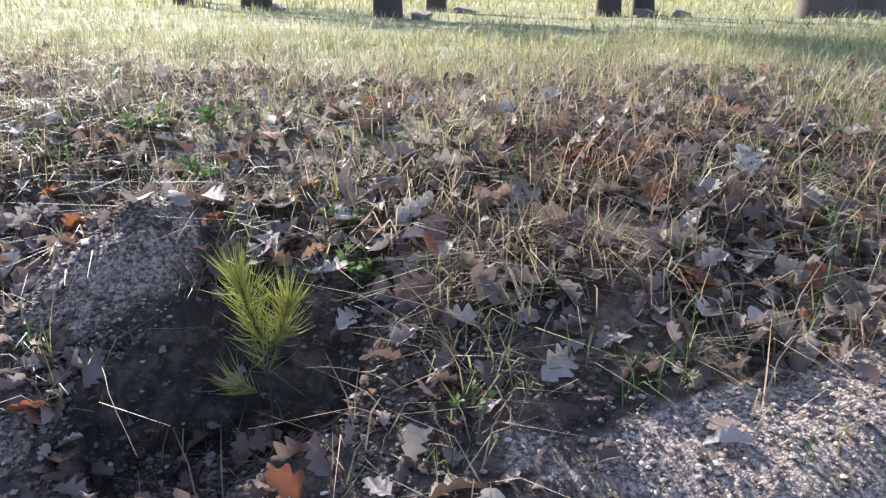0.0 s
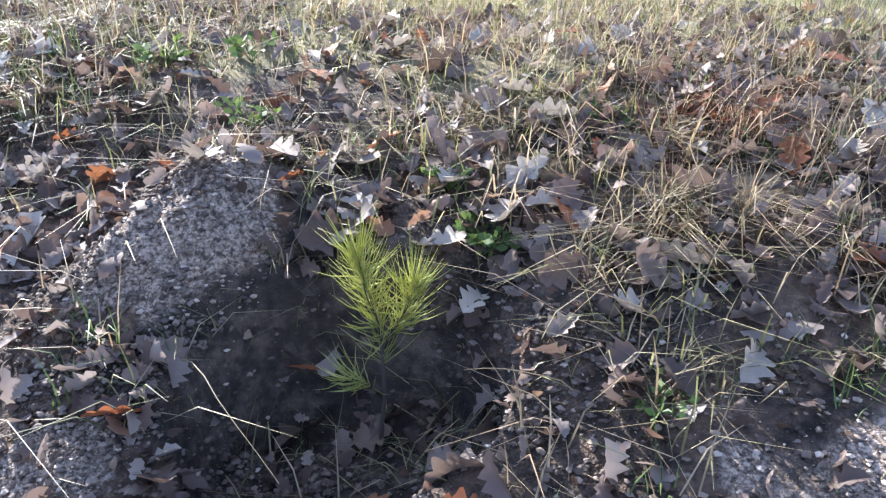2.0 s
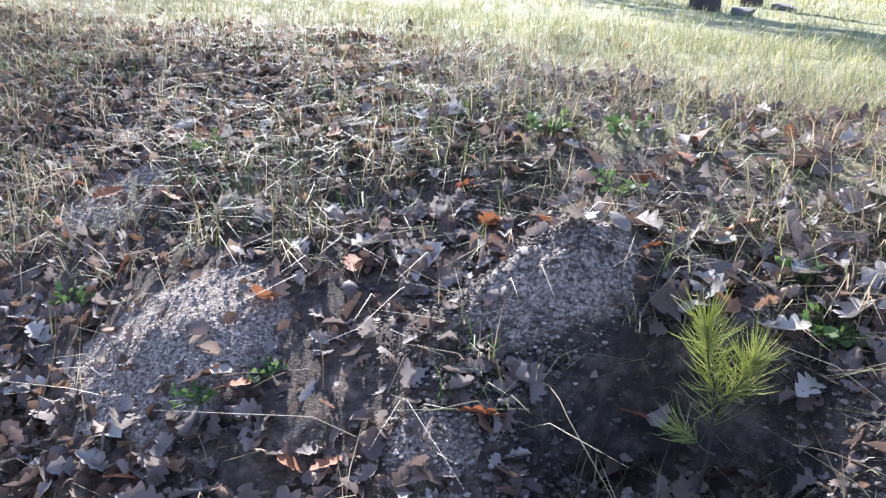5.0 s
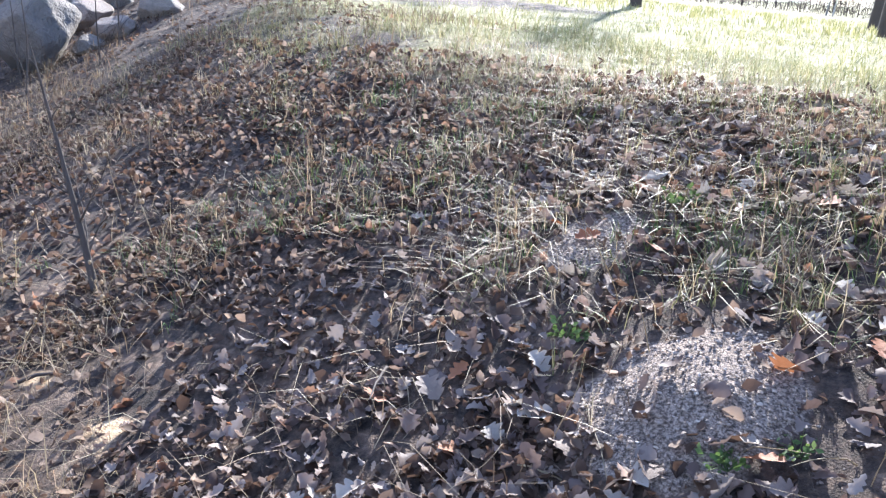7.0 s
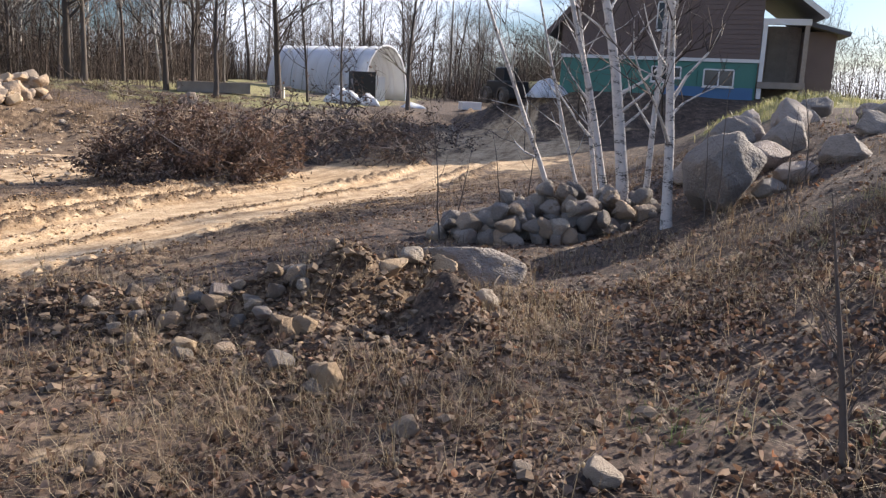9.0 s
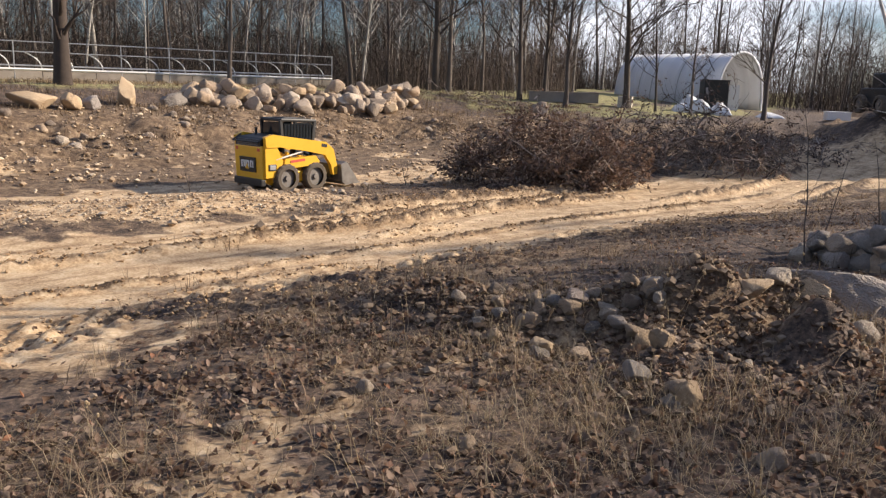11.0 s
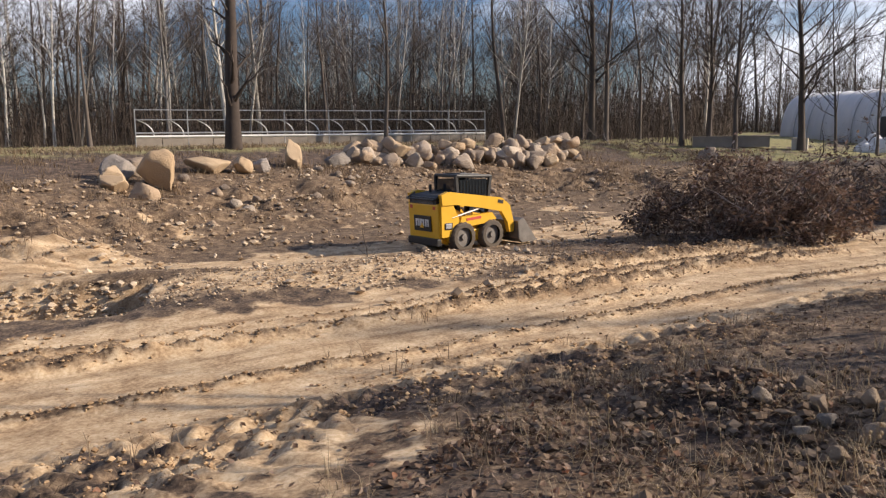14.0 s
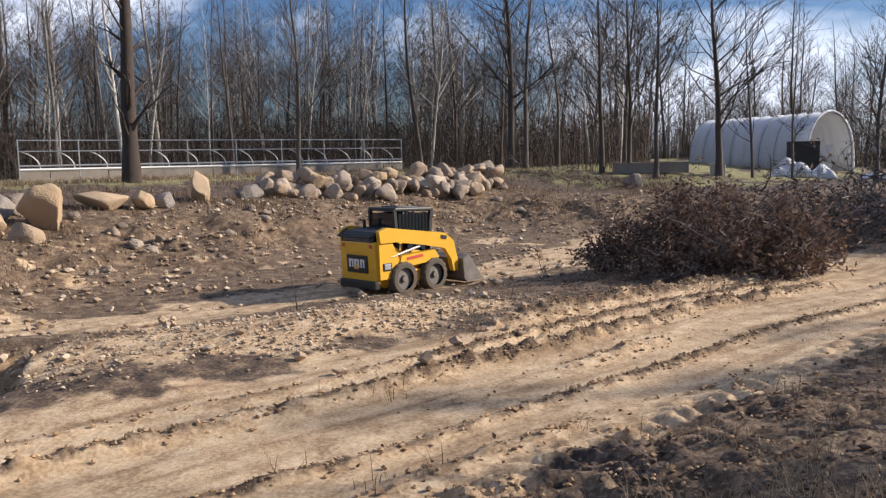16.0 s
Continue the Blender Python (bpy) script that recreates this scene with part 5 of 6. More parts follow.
M_roof = surface("grey roof shingle", [(0.0, (0.06, 0.06, 0.065)), (1.0, (0.14, 0.14, 0.15))], 0.9, 2, 30, 0.4)
M_trim = surface("white trim", [(0.0, (0.60, 0.59, 0.56)), (1.0, (0.78, 0.77, 0.74))], 0.6, 2, 30, 0.05)
M_stonewall = surface("mixed wall stone", [(0.0, (0.14, 0.11, 0.09)), (0.5, (0.30, 0.25, 0.20)), (1.0, (0.42, 0.37, 0.30))], 0.85, 5, 20, 0.5)
hx, hy, hz = -42.6, 10.3, 1.15
house = thing("house", pose(hx, hy, hz, 0, 0, 68), "brown-sided house on a teal and blue foundation wall", "house")
# local x runs along the front, y into the house, z up
L, D, FT = 9.3, 8.5, 2.05
part("foundation_wall", box((L - 0.1, D, FT + 0.6), (L / 2, D / 2 + 0.05, FT / 2 - 0.3)), M_teal, house, "teal foundation wall")
for k in range(7):
    part("wall_panel", box((1.26, 0.05, FT - 0.10), (0.72 + k * 1.30, 0.02, FT / 2)), M_teal, house)
part("membrane", box((4.1, 0.06, 0.55), (7.1, -0.01, 0.60)), M_blue, house, "blue membrane strip")
part("belt_trim", box((L + 0.1, 0.12, 0.16), (L / 2, -0.02, FT + 0.08)), M_trim, house, "white trim band")
gable = [(0.0, FT + 0.16), (L, FT + 0.16), (L, 5.2), (L * 0.52, 9.1), (0.0, 3.7)]
part("wall", prism(gable, D - 0.1), M_siding, house, "dark brown lap siding").location = (0, D / 2, 0)
for k in range(24):
    z = FT + 0.3 + k * 0.22
    x0 = 0.02 if z < 3.6 else (z - 3.6) / 1.08 + 0.05
    x1 = L - 0.02 if z < 5.3 else L - (z - 5.1) / 0.85
    if x1 - x0 > 0.5:
        part("siding_board", box((x1 - x0, 0.03, 0.20), ((x0 + x1) / 2, 0.035, z), (-4, 0, 0)), M_siding, house)


def roof_slab(a, b, depth, label=""):
    d = Vector((b[0] - a[0], 0, b[1] - a[1]))
    ang = math.degrees(math.atan2(d.z, d.x))
    slab = part("roof", box((d.length, depth, 0.18), ((a[0] + b[0]) / 2, D / 2, (a[1] + b[1]) / 2 + 0.1), (0, -ang, 0)), M_roof, house, label)
    part("fascia", box((d.length, 0.05, 0.22), ((a[0] + b[0]) / 2, -(depth - D) / 2 - 0.03, (a[1] + b[1]) / 2 + 0.05), (0, -ang, 0)), M_trim if a[0] > 4 else M_siding, slab)


roof_slab((-0.7, 3.05), (L * 0.52, 9.3), D + 0.9, "grey shingle roof")
roof_slab((L * 0.52, 9.3), (12.0, 4.1), D + 0.9, "grey shingle roof")


def window(x, z, w, h, panes, face=-0.02):
    fr = part("window", join(box((w, 0.10, 0.07), (x, face, z + h / 2)), box((w, 0.10, 0.07), (x, face, z - h / 2)), *[box((0.07, 0.10, h), (x - w / 2 + w * k / panes, face, z)) for k in range(panes + 1)]), M_trim, house, "white framed window")
    for k in range(panes):
        part("pane", box((w / panes - 0.06, 0.02, h - 0.06), (x - w / 2 + w * (k + 0.5) / panes, face + 0.01, z)), M_glass, fr)
    part("sill", box((w + 0.12, 0.16, 0.05), (x, face - 0.03, z - h / 2 - 0.05)), M_trim, fr)


window(7.55, 1.30, 1.35, 0.78, 2, -0.03)
window(4.8, 1.40, 0.7, 0.7, 1, -0.03)
window(5.55, 1.50, 0.5, 0.5, 1, -0.03)
window(4.9, 4.1, 0.8, 1.3, 1, 0.0)
# porch at the end
part("porch_wall", box((1.9, 0.25, 3.9), (L + 1.05, 2.2, 1.95)), M_stonewall, house, "stone-faced porch wall")
part("porch_floor", box((2.1, 2.4, 0.3), (L + 1.05, 1.1, 1.05)), M_wood, house)
for x in (L + 0.12, L + 1.95):
    part("porch_post", box((0.20, 0.20, 3.6), (x, 0.1, 2.2)), M_trim if x < L + 1 else M_stonewall, house)
part("porch_beam", box((2.1, 0.22, 0.28), (L + 1.05, 0.1, 3.95)), M_trim, house)
part("side_wall", box((1.4, 3.0, 3.6), (L + 2.7, 2.4, 1.8)), M_siding, house)
part("side_roof", box((2.4, 4.0, 0.2), (L + 2.7, 2.2, 3.75), (0, 14, 0)), M_roof, house, "grey shingle roof")
part("porch_door", box((0.95, 0.06, 2.05), (L + 1.0, 2.04, 2.25)), M_wood, house)


def car(at, yaw):
    ob = thing("car", pose(*at, 0, 0, yaw), "white parked car far off on the field", "car")
    part("body", prism([(-2.2, 0.35), (-2.25, 0.85), (-1.9, 0.98), (1.2, 0.98), (2.15, 0.82), (2.25, 0.4), (1.9, 0.28), (-1.9, 0.28)], 1.75), M_white, ob, "white car body")
    part("cabin", prism([(-1.85, 0.97), (-1.45, 1.45), (0.35, 1.48), (1.15, 0.97)], 1.5), M_glass, ob, "dark windows")
    part("roof", prism([(-1.45, 1.44), (-1.2, 1.52), (0.15, 1.54), (0.38, 1.46)], 1.48), M_white, ob)
    for x in (-1.4, 1.4):
        for y in (-0.82, 0.82):
            wheel(ob, x, y, 0.33, 0.2)
    for y in (-0.6, 0.6):
        part("headlight", box((0.08, 0.3, 0.14), (2.2, y, 0.7), bevel=0.02), M_lamp, ob)
    return ob


car((-68.7, 50.5, H(-68.7, 50.5)), 30)


def barrow(at):
    ob = thing("machine_heap", pose(*at, 0, 0, 20), "dark machinery parked beside the house", "machinery")
    part("frame", box((2.2, 1.3, 0.9), (0, 0, 0.75), bevel=0.08), M_black, ob)
    part("engine", box((0.9, 0.9, 0.8), (-0.3, 0.1, 1.5), bevel=0.1), M_black, ob)
    for x in (-0.8, 0.8):
        wheel(ob, x, 0.75, 0.45, 0.3)
        wheel(ob, x, -0.75, 0.45, 0.3)
    return ob


barrow((-45.0, 8.2, H(-45.0, 8.2)))
tarp((-42.8, 9.8), (1.6, 1.8, 1.1), 12, "white wrapped bundle against the foundation wall")


# ---- leaf litter ----
def leaf_shape(stations, lobes=True):
    """Half-widths of an oak leaf, stalk to tip, length 1."""
    t = np.linspace(0, 1, stations)
    w = 0.36 * np.sin(math.pi * np.clip(t, 0.0, 1.0) ** 0.8) ** 0.7
    if lobes:
        w = w * (0.34 + 0.66 * np.abs(np.sin(math.pi * (t * 3.6 + 0.25))) ** 0.8)
    w[0], w[-1] = 0.015, 0.02
    return t, w


def leaves(x, y, length, seed, stations, lift=0.012, tilt=0.38):
    """Curled leaves: three points across at each station."""
    rng = np.random.default_rng(seed)
    n_ = len(x)
    t, w = leaf_shape(stations, stations > 6)
    z = Hv(x, y) + lift * rng.uniform(0.2, 2.2, n_)
    fold, bend, twist = rng.uniform(0.05, 0.9, n_), rng.uniform(-0.7, 0.9, n_), rng.normal(0, 0.5, n_)
    wide = rng.uniform(0.75, 1.25, n_)
    A, Bc, C = np.meshgrid(np.arange(n_), np.arange(stations), np.array([-1.0, 0.0, 1.0]), indexing="ij")
    lx = t[Bc] - 0.5
    ly = C * w[Bc] * wide[A]
    lz = fold[A] * np.abs(ly) + bend[A] * lx * lx + twist[A] * lx * ly
    yaw, p, r = rng.uniform(0, 6.283, n_), rng.normal(0, tilt, n_), rng.normal(0, tilt, n_)
    flip = np.where(rng.random(n_) < 0.35, -1.0, 1.0)
    lz = lz * flip[A]
    cp, sp, cr, sr, cy, sy = np.cos(p)[A], np.sin(p)[A], np.cos(r)[A], np.sin(r)[A], np.cos(yaw)[A], np.sin(yaw)[A]
    y1, z1 = ly * cr - lz * sr, ly * sr + lz * cr
    x2, z2 = lx * cp + z1 * sp, -lx * sp + z1 * cp
    x3, y3 = x2 * cy - y1 * sy, x2 * sy + y1 * cy
    L_ = length[A]
    V = np.stack([x[A] + x3 * L_, y[A] + y3 * L_, z[A] + z2 * L_ + 0.28 * L_ * np.abs(np.sin(p))[A]], -1).reshape(-1, 3)
    b = (np.arange(n_) * stations * 3)[:, None]
    q = np.array([[s * 3 + c, s * 3 + c + 1, s * 3 + c + 4, s * 3 + c + 3] for s in range(stations - 1) for c in range(2)])
    F = (b[:, :, None] + q[None]).reshape(-1, 4)
    return V, F


def scatter(count, x0, x1, y0, y1, seed, keep):
    rng = np.random.default_rng(seed)
    x, y = rng.uniform(x0, x1, count), rng.uniform(y0, y1, count)
    ok = rng.random(count) < keep(x, y)
    return x[ok], y[ok], rng


def litter_density(x, y):
    sand, grav, turf, earth, u = masks(x, y)
    patch = 0.35 + 0.65 * smooth(fbm(x, y, 0.8, 3, 61), -0.35, 0.3)
    return patch * (1 - 0.82 * grav) * (1 - 0.95 * sand) * (1 - 0.75 * bump(x, y, -0.62, 2.02, 0.42, 0.28)) * (1 - 0.75 * turf ** 1.5) * (1 - 0.35 * earth)


x, y, rng = scatter(10000, -4.4, 2.3, 1.0, 4.6, 1, litter_density)
V, F = leaves(x, y, rng.uniform(0.04, 0.11, len(x)), 2, 9, 0.014, 0.55)
leaf_litter = tagged(new("leaf_litter", np_mesh("leaf_litter", V, F, M_leaf)), "layer of fallen brown and grey oak leaves", "leaf litter", kind="stuff")
x, y, rng = scatter(60000, -10.5, -2.0, -5.5, 5.5, 3, lambda x, y: litter_density(x, y) * (0.6 + 0.4 * smooth(y + 0.35 * x, -3.2, 0.6)))
V, F = leaves(x, y, rng.uniform(0.03, 0.085, len(x)), 4, 4, 0.010, 0.55)
tagged(new("leaf_litter", np_mesh("leaf_litter", V, F, M_leafdark)), "layer of fallen brown leaves on open ground", "leaf litter", kind="stuff")
x, y, rng = scatter(30000, -24, -8, -8, 9, 5, litter_density)
V, F = leaves(x, y, rng.uniform(0.04, 0.085, len(x)), 6, 3, 0.006, 0.34)
tagged(new("leaf_litter", np_mesh("leaf_litter", V, F, M_leafdark)), "scattered fallen leaves beside the sandy road", "leaf litter", kind="stuff")

def outer_density(x, y):
    inside = ((x > -10.5) & (x < -2.0) & (y > -5.5) & (y < 5.5)) | ((x > -4.4) & (x < 2.3) & (y > 1.0) & (y < 4.6)) | ((x < -8) & (y > -8))
    return np.where(inside, 0.0, litter_density(x, y)) * smooth(9 - np.hypot(x + 3, y + 1), 0, 5)


x, y, rng = scatter(34000, -13, 6, -10, 8, 9, outer_density)
V, F = leaves(x, y, rng.uniform(0.04, 0.10, len(x)), 10, 3, 0.008, 0.45)
tagged(new("leaf_litter", np_mesh("leaf_litter", V, F, M_leafdark)), "thinner fallen leaves on the surrounding slope", "leaf litter", kind="stuff")
x, y, rng = scatter(9000, -4.2, 2.2, 1.0, 4.4, 7, lambda x, y: np.clip(litter_density(x, y) + 0.35 * masks(x, y)[3], 0, 1))
V, F = leaves(x, y, rng.uniform(0.012, 0.04, len(x)), 8, 4, 0.006, 0.6)
tagged(new("leaf_litter", np_mesh("leaf_litter", V, F, M_leafdark)), "small broken leaf crumbs between the fallen leaves", "leaf litter", kind="stuff")

# larger leaves, one by one
big_rng = np.random.default_rng(31)
shapes = []
M_paleleaf = surface("pale dry oak leaf", [(0.0, (0.22, 0.18, 0.15)), (0.5, (0.42, 0.36, 0.30)), (1.0, (0.56, 0.50, 0.43))], 0.7, 12, 70, 0.3, random_by=0.5, through_by=0.2)
M_rustleaf = surface("rust red oak leaf", [(0.0, (0.16, 0.055, 0.03)), (0.5, (0.33, 0.12, 0.05)), (1.0, (0.42, 0.20, 0.09))], 0.7, 12, 70, 0.3, random_by=0.5, through_by=0.25)
M_brownleaf = surface("brown oak leaf", [(0.0, (0.07, 0.045, 0.033)), (0.5, (0.19, 0.13, 0.10)), (1.0, (0.34, 0.27, 0.22))], 0.7, 12, 70, 0.3, random_by=0.6, through_by=0.2)
for k in range(12):
    one = np.zeros(1)
    t, w = leaf_shape(17)
    fold, bend, twist, wide = big_rng.uniform(0.1, 0.8), big_rng.uniform(-0.6, 0.9), big_rng.normal(0, 0.5), big_rng.uniform(0.85, 1.3)
    V = [((ti - 0.5), c * wi * wide, fold * abs(c * wi) + bend * (ti - 0.5) ** 2 + twist * (ti - 0.5) * c * wi) for ti, wi in zip(t, w) for c in (-1, 0, 1)]
    F = [(s * 3 + c, s * 3 + c + 1, s * 3 + c + 4, s * 3 + c + 3) for s in range(16) for c in range(2)]
    shapes.append(np_mesh("oak_leaf", np.array(V), np.array(F), (M_brownleaf, M_brownleaf, M_brownleaf, M_paleleaf, M_rustleaf, M_paleleaf)[k % 6]))
spots = [(-0.10, 2.47, 0.15, 3), (-0.15, 2.80, 0.14, 5), (0.95, 3.03, 0.13, 3), (-0.65, 3.46, 0.11, 4), (-0.82, 3.13, 0.10, 4), (0.28, 1.80, 0.14, 3), (-0.34, 2.16, 0.10, 0), (0.12, 2.05, 0.16, 6), (0.30, 2.35, 0.17, 7), (0.52, 2.5, 0.15, 1), (0.05, 1.95, 0.13, 9)]
k = 0
while len(spots) < 290:
    px, py = big_rng.uniform(-3.6, 1.7), big_rng.uniform(1.25, 3.9)
    if big_rng.random() < litter_density(np.array([px]), np.array([py]))[0] ** 1.3:
        spots.append((px, py, big_rng.uniform(0.09, 0.155), int(big_rng.integers(0, 12))))
for px, py, size, kind_of in spots:
    ob = new("oak_leaf", shapes[kind_of])
    ob.parent = leaf_litter
    ob.matrix_world = pose(px, py, H(px, py) + 0.035, big_rng.normal(12, 20), big_rng.normal(0, 20), big_rng.uniform(0, 360)) @ Matrix.Scale(size, 4)


# ---- grasses ----
M_weed = surface("brown weed", [(0.0, (0.06, 0.038, 0.024)), (0.5, (0.17, 0.115, 0.07)), (0.85, (0.34, 0.25, 0.15)), (1.0, (0.28, 0.11, 0.06))], 0.7, 6, 40, 0, island=0.8, through_by=0.35)
def blades(x, y, h, wide, bend, seed, sink=0.01, lean_way=None):
    rng = np.random.default_rng(seed)
    n_ = len(x)
    z = Hv(x, y) - sink
    a = rng.uniform(0, 6.283, n_) if lean_way is None else rng.normal(lean_way, 0.9, n_)
    b = bend * rng.uniform(0.2, 1.6, n_)
    c = a + rng.choice([-1.0, 1.0], n_) * 1.4
    rows = []
    for f, ww in ((0.0, 1.0), (0.5, 0.8), (1.0, 0.12)):
        ox, oy = np.cos(a) * b * h * f ** 1.8, np.sin(a) * b * h * f ** 1.8
        oz = h * f * np.sqrt(np.clip(1 - (0.75 * b * f) ** 2, 0.12, 1))
        for s in (-1, 1):
            rows.append(np.stack([x + ox + s * np.cos(c) * wide * ww, y + oy + s * np.sin(c) * wide * ww, z + oz], 1))
    V = np.stack(rows, 1).reshape(-1, 3)
    base = (np.arange(n_) * 6)[:, None]
    q = np.array([[0, 1, 3, 2], [2, 3, 5, 4]])
    return V, (base[:, :, None] + q[None]).reshape(-1, 4)


def turf_density(x, y):
    return masks(x, y)[2] ** 1.5 * (0.45 + 0.55 * smooth(fbm(x, y, 0.9, 3, 71), -0.3, 0.3))


def tufted(count, per, x0, x1, y0, y1, seed, keep, spread):
    x, y, rng = scatter(count, x0, x1, y0, y1, seed, keep)
    n_ = len(x)
    return np.repeat(x, per) + rng.normal(0, spread, n_ * per), np.repeat(y, per) + rng.normal(0, spread, n_ * per), rng


def grass(name, x, y, rng, heights, wide, bend, mat, label, seed):
    h = rng.uniform(*heights, len(x))
    V, F = blades(x, y, h, wide * rng.uniform(0.7, 1.4, len(x)), bend, seed)
    return tagged(new(name, np_mesh(name, V, F, mat)), label, "grass", kind="stuff")


x, y, rng = tufted(9500, 7, -9, 6, 1.8, 9, 81, turf_density, 0.045)
grass("field_grass", x, y, rng, (0.06, 0.18), 0.0026, 1.1, M_grass, "yellow-green autumn grass at the field's edge", 82)
x, y, rng = tufted(6000, 6, -28, 16, 7, 24, 83, turf_density, 0.10)
grass("field_grass", x, y, rng, (0.08, 0.20), 0.006, 1.0, M_grass, "sunlit yellow-green grass on the field", 84)
x, y, rng = tufted(4000, 6, -60, 40, 20, 60, 85, turf_density, 0.25)
grass("field_grass", x, y, rng, (0.15, 0.32), 0.02, 0.5, M_grass, "far sunlit grass on the field", 86)
x, y, rng = tufted(3000, 8, -40, -15, 5, 20, 87, turf_density, 0.15)
grass("field_grass", x, y, rng, (0.15, 0.35), 0.010, 0.6, M_grass, "grass on the mound by the boulders", 88)


def edge_density(x, y):
    sand, grav, turf, earth, u = masks(x, y)
    y0 = np.where(x < 0, 0.35 + 3.6 * (1 - np.exp(np.minimum(x, 0) / 5)), 0.35)
    return np.exp(-((y - y0 - 2.5) / 1.0) ** 2) * (1 - grav) * (1 - sand) * (0.3 + 0.7 * smooth(fbm(x, y, 0.7, 3, 91), -0.2, 0.3))


x, y, rng = tufted(3200, 10, -7, 4, 1.2, 6.5, 92, edge_density, 0.035)
grass("dry_grass", x, y, rng, (0.06, 0.24), 0.0019, 1.4, M_dry, "dry straw-coloured grass along the bank's edge", 93)


def sparse_density(x, y):
    sand, grav, turf, earth, u = masks(x, y)
    return 0.45 * (1 - 0.9 * grav) * (1 - 0.7 * bump(x, y, -0.6, 1.95, 1.0, 0.5)) * (1 - sand) * (1 - 0.5 * earth) * smooth(fbm(x, y, 1.1, 3, 95), -0.15, 0.4)


x, y, rng = tufted(9500, 8, -13, 2, -6, 4.5, 96, sparse_density, 0.035)
grass("dry_grass", x, y, rng, (0.06, 0.26), 0.0019, 1.05, M_dry, "thin dry grass tufts among fallen leaves", 97)
x, y, rng = tufted(5200, 8, -8, 2, 1.0, 5, 98, sparse_density, 0.03)
grass("green_grass", x, y, rng, (0.05, 0.17), 0.0021, 1.0, M_green, "short green grass tufts among fallen leaves", 99)
x, y, rng = tufted(15000, 6, -28, -7, -9, 9, 101, sparse_density, 0.07)
grass("dry_grass", x, y, rng, (0.08, 0.30), 0.0036, 0.9, M_weed, "dry brown weeds beside the sandy road", 102)


x, y, rng = tufted(1500, 6, -11.5, -3.6, -5.2, 3.4, 141, sparse_density, 0.05)
grass("dry_grass", x, y, rng, (0.15, 0.48), 0.0016, 0.7, M_dry, "tall thin straw-coloured grass on open ground", 142)


def mat_density(x, y):
    sand, grav, turf, earth, u = masks(x, y)
    return (1 - 0.9 * grav) * (1 - 0.8 * bump(x, y, -0.6, 1.95, 1.0, 0.5)) * (1 - sand) * (1 - 0.5 * earth) * (0.12 + 0.88 * smooth(fbm(x, y, 0.9, 3, 151), -0.1, 0.35))


x, y, rng = tufted(6600, 5, -10.5, 2.2, -5.2, 5.0, 152, mat_density, 0.07)
grass("dry_grass", x, y, rng, (0.10, 0.30), 0.0017, 1.75, M_dry, "flattened straw lying across fallen leaves", 153)
x, y, rng = tufted(5000, 5, -10.5, 2.2, -5.2, 5.0, 154, mat_density, 0.06)
grass("dry_grass", x, y, rng, (0.08, 0.24), 0.0017, 1.6, M_weed, "dark brown withered stems among fallen leaves", 155)


def fringe_density(x, y):
    sand, grav, turf, earth, u = masks(x, y)
    y0 = np.where(x < 0, 0.35 + 3.6 * (1 - np.exp(np.minimum(x, 0) / 5)), 0.35)
    return smooth(y - y0, 0.0, 2.2) * (1 - smooth(y - y0, 4.5, 6.5)) * (1 - grav) * smooth(fbm(x, y, 0.8, 3, 161), -0.3, 0.25)


M_fringe = surface("fading edge grass", [(0.0, (0.07, 0.085, 0.03)), (0.4, (0.17, 0.175, 0.07)), (0.7, (0.34, 0.29, 0.15)), (1.0, (0.46, 0.37, 0.22))], 0.6, 3, 30, 0, island=0.8, through_by=0.4)
x, y, rng = tufted(9500, 9, -11, 5, 0.6, 9, 162, fringe_density, 0.035)
grass("field_grass", x, y, rng, (0.05, 0.20), 0.0022, 1.15, M_fringe, "fading green and straw grass among fallen leaves", 163)


M_rusttuft = surface("reddish withered stems", [(0.0, (0.10, 0.045, 0.03)), (0.5, (0.28, 0.13, 0.08)), (1.0, (0.46, 0.28, 0.18))], 0.7, 6, 40, 0, island=0.8, through_by=0.35)
x, y, rng = tufted(60, 16, 0.22, 0.82, 2.48, 2.88, 171, lambda x, y: bump(x, y, 0.52, 2.68, 0.22, 0.16), 0.02)
grass("withered_tuft", x, y, rng, (0.06, 0.16), 0.0015, 1.3, M_rusttuft, "reddish withered weed tuft among fallen leaves", 172)
x, y, rng = tufted(50, 20, 0.04, 0.64, 2.06, 2.46, 173, lambda x, y: bump(x, y, 0.34, 2.26, 0.2, 0.13), 0.015)
grass("dry_grass", x, y, rng, (0.12, 0.24), 0.0012, 1.7, M_dry, "drooping tuft of fine dry grass on the bank", 174)


def bank_density(x, y):
    z, u, s, sd, w = lie(x, y)
    return (u < -4) * smooth(w, 0.05, 0.6) * (0.15 + 0.85 * smooth(fbm(x, y, 2.0, 3, 103), -0.1, 0.4))


x, y, rng = tufted(5000, 7, -60, -18, -44, -6, 107, lambda x, y: masks(x, y)[2] * (lie(x, y)[1] < 0), 0.16)
grass("dry_grass", x, y, rng, (0.08, 0.26), 0.011, 1.1, M_dry, "low straw-coloured grass on top of the far bank", 108)
x, y, rng = tufted(15000, 6, -60, -12, -34, -6, 104, bank_density, 0.12)
grass("dry_grass", x, y, rng, (0.10, 0.38), 0.009, 0.9, M_weed, "dry brown weeds on the far bank", 105)


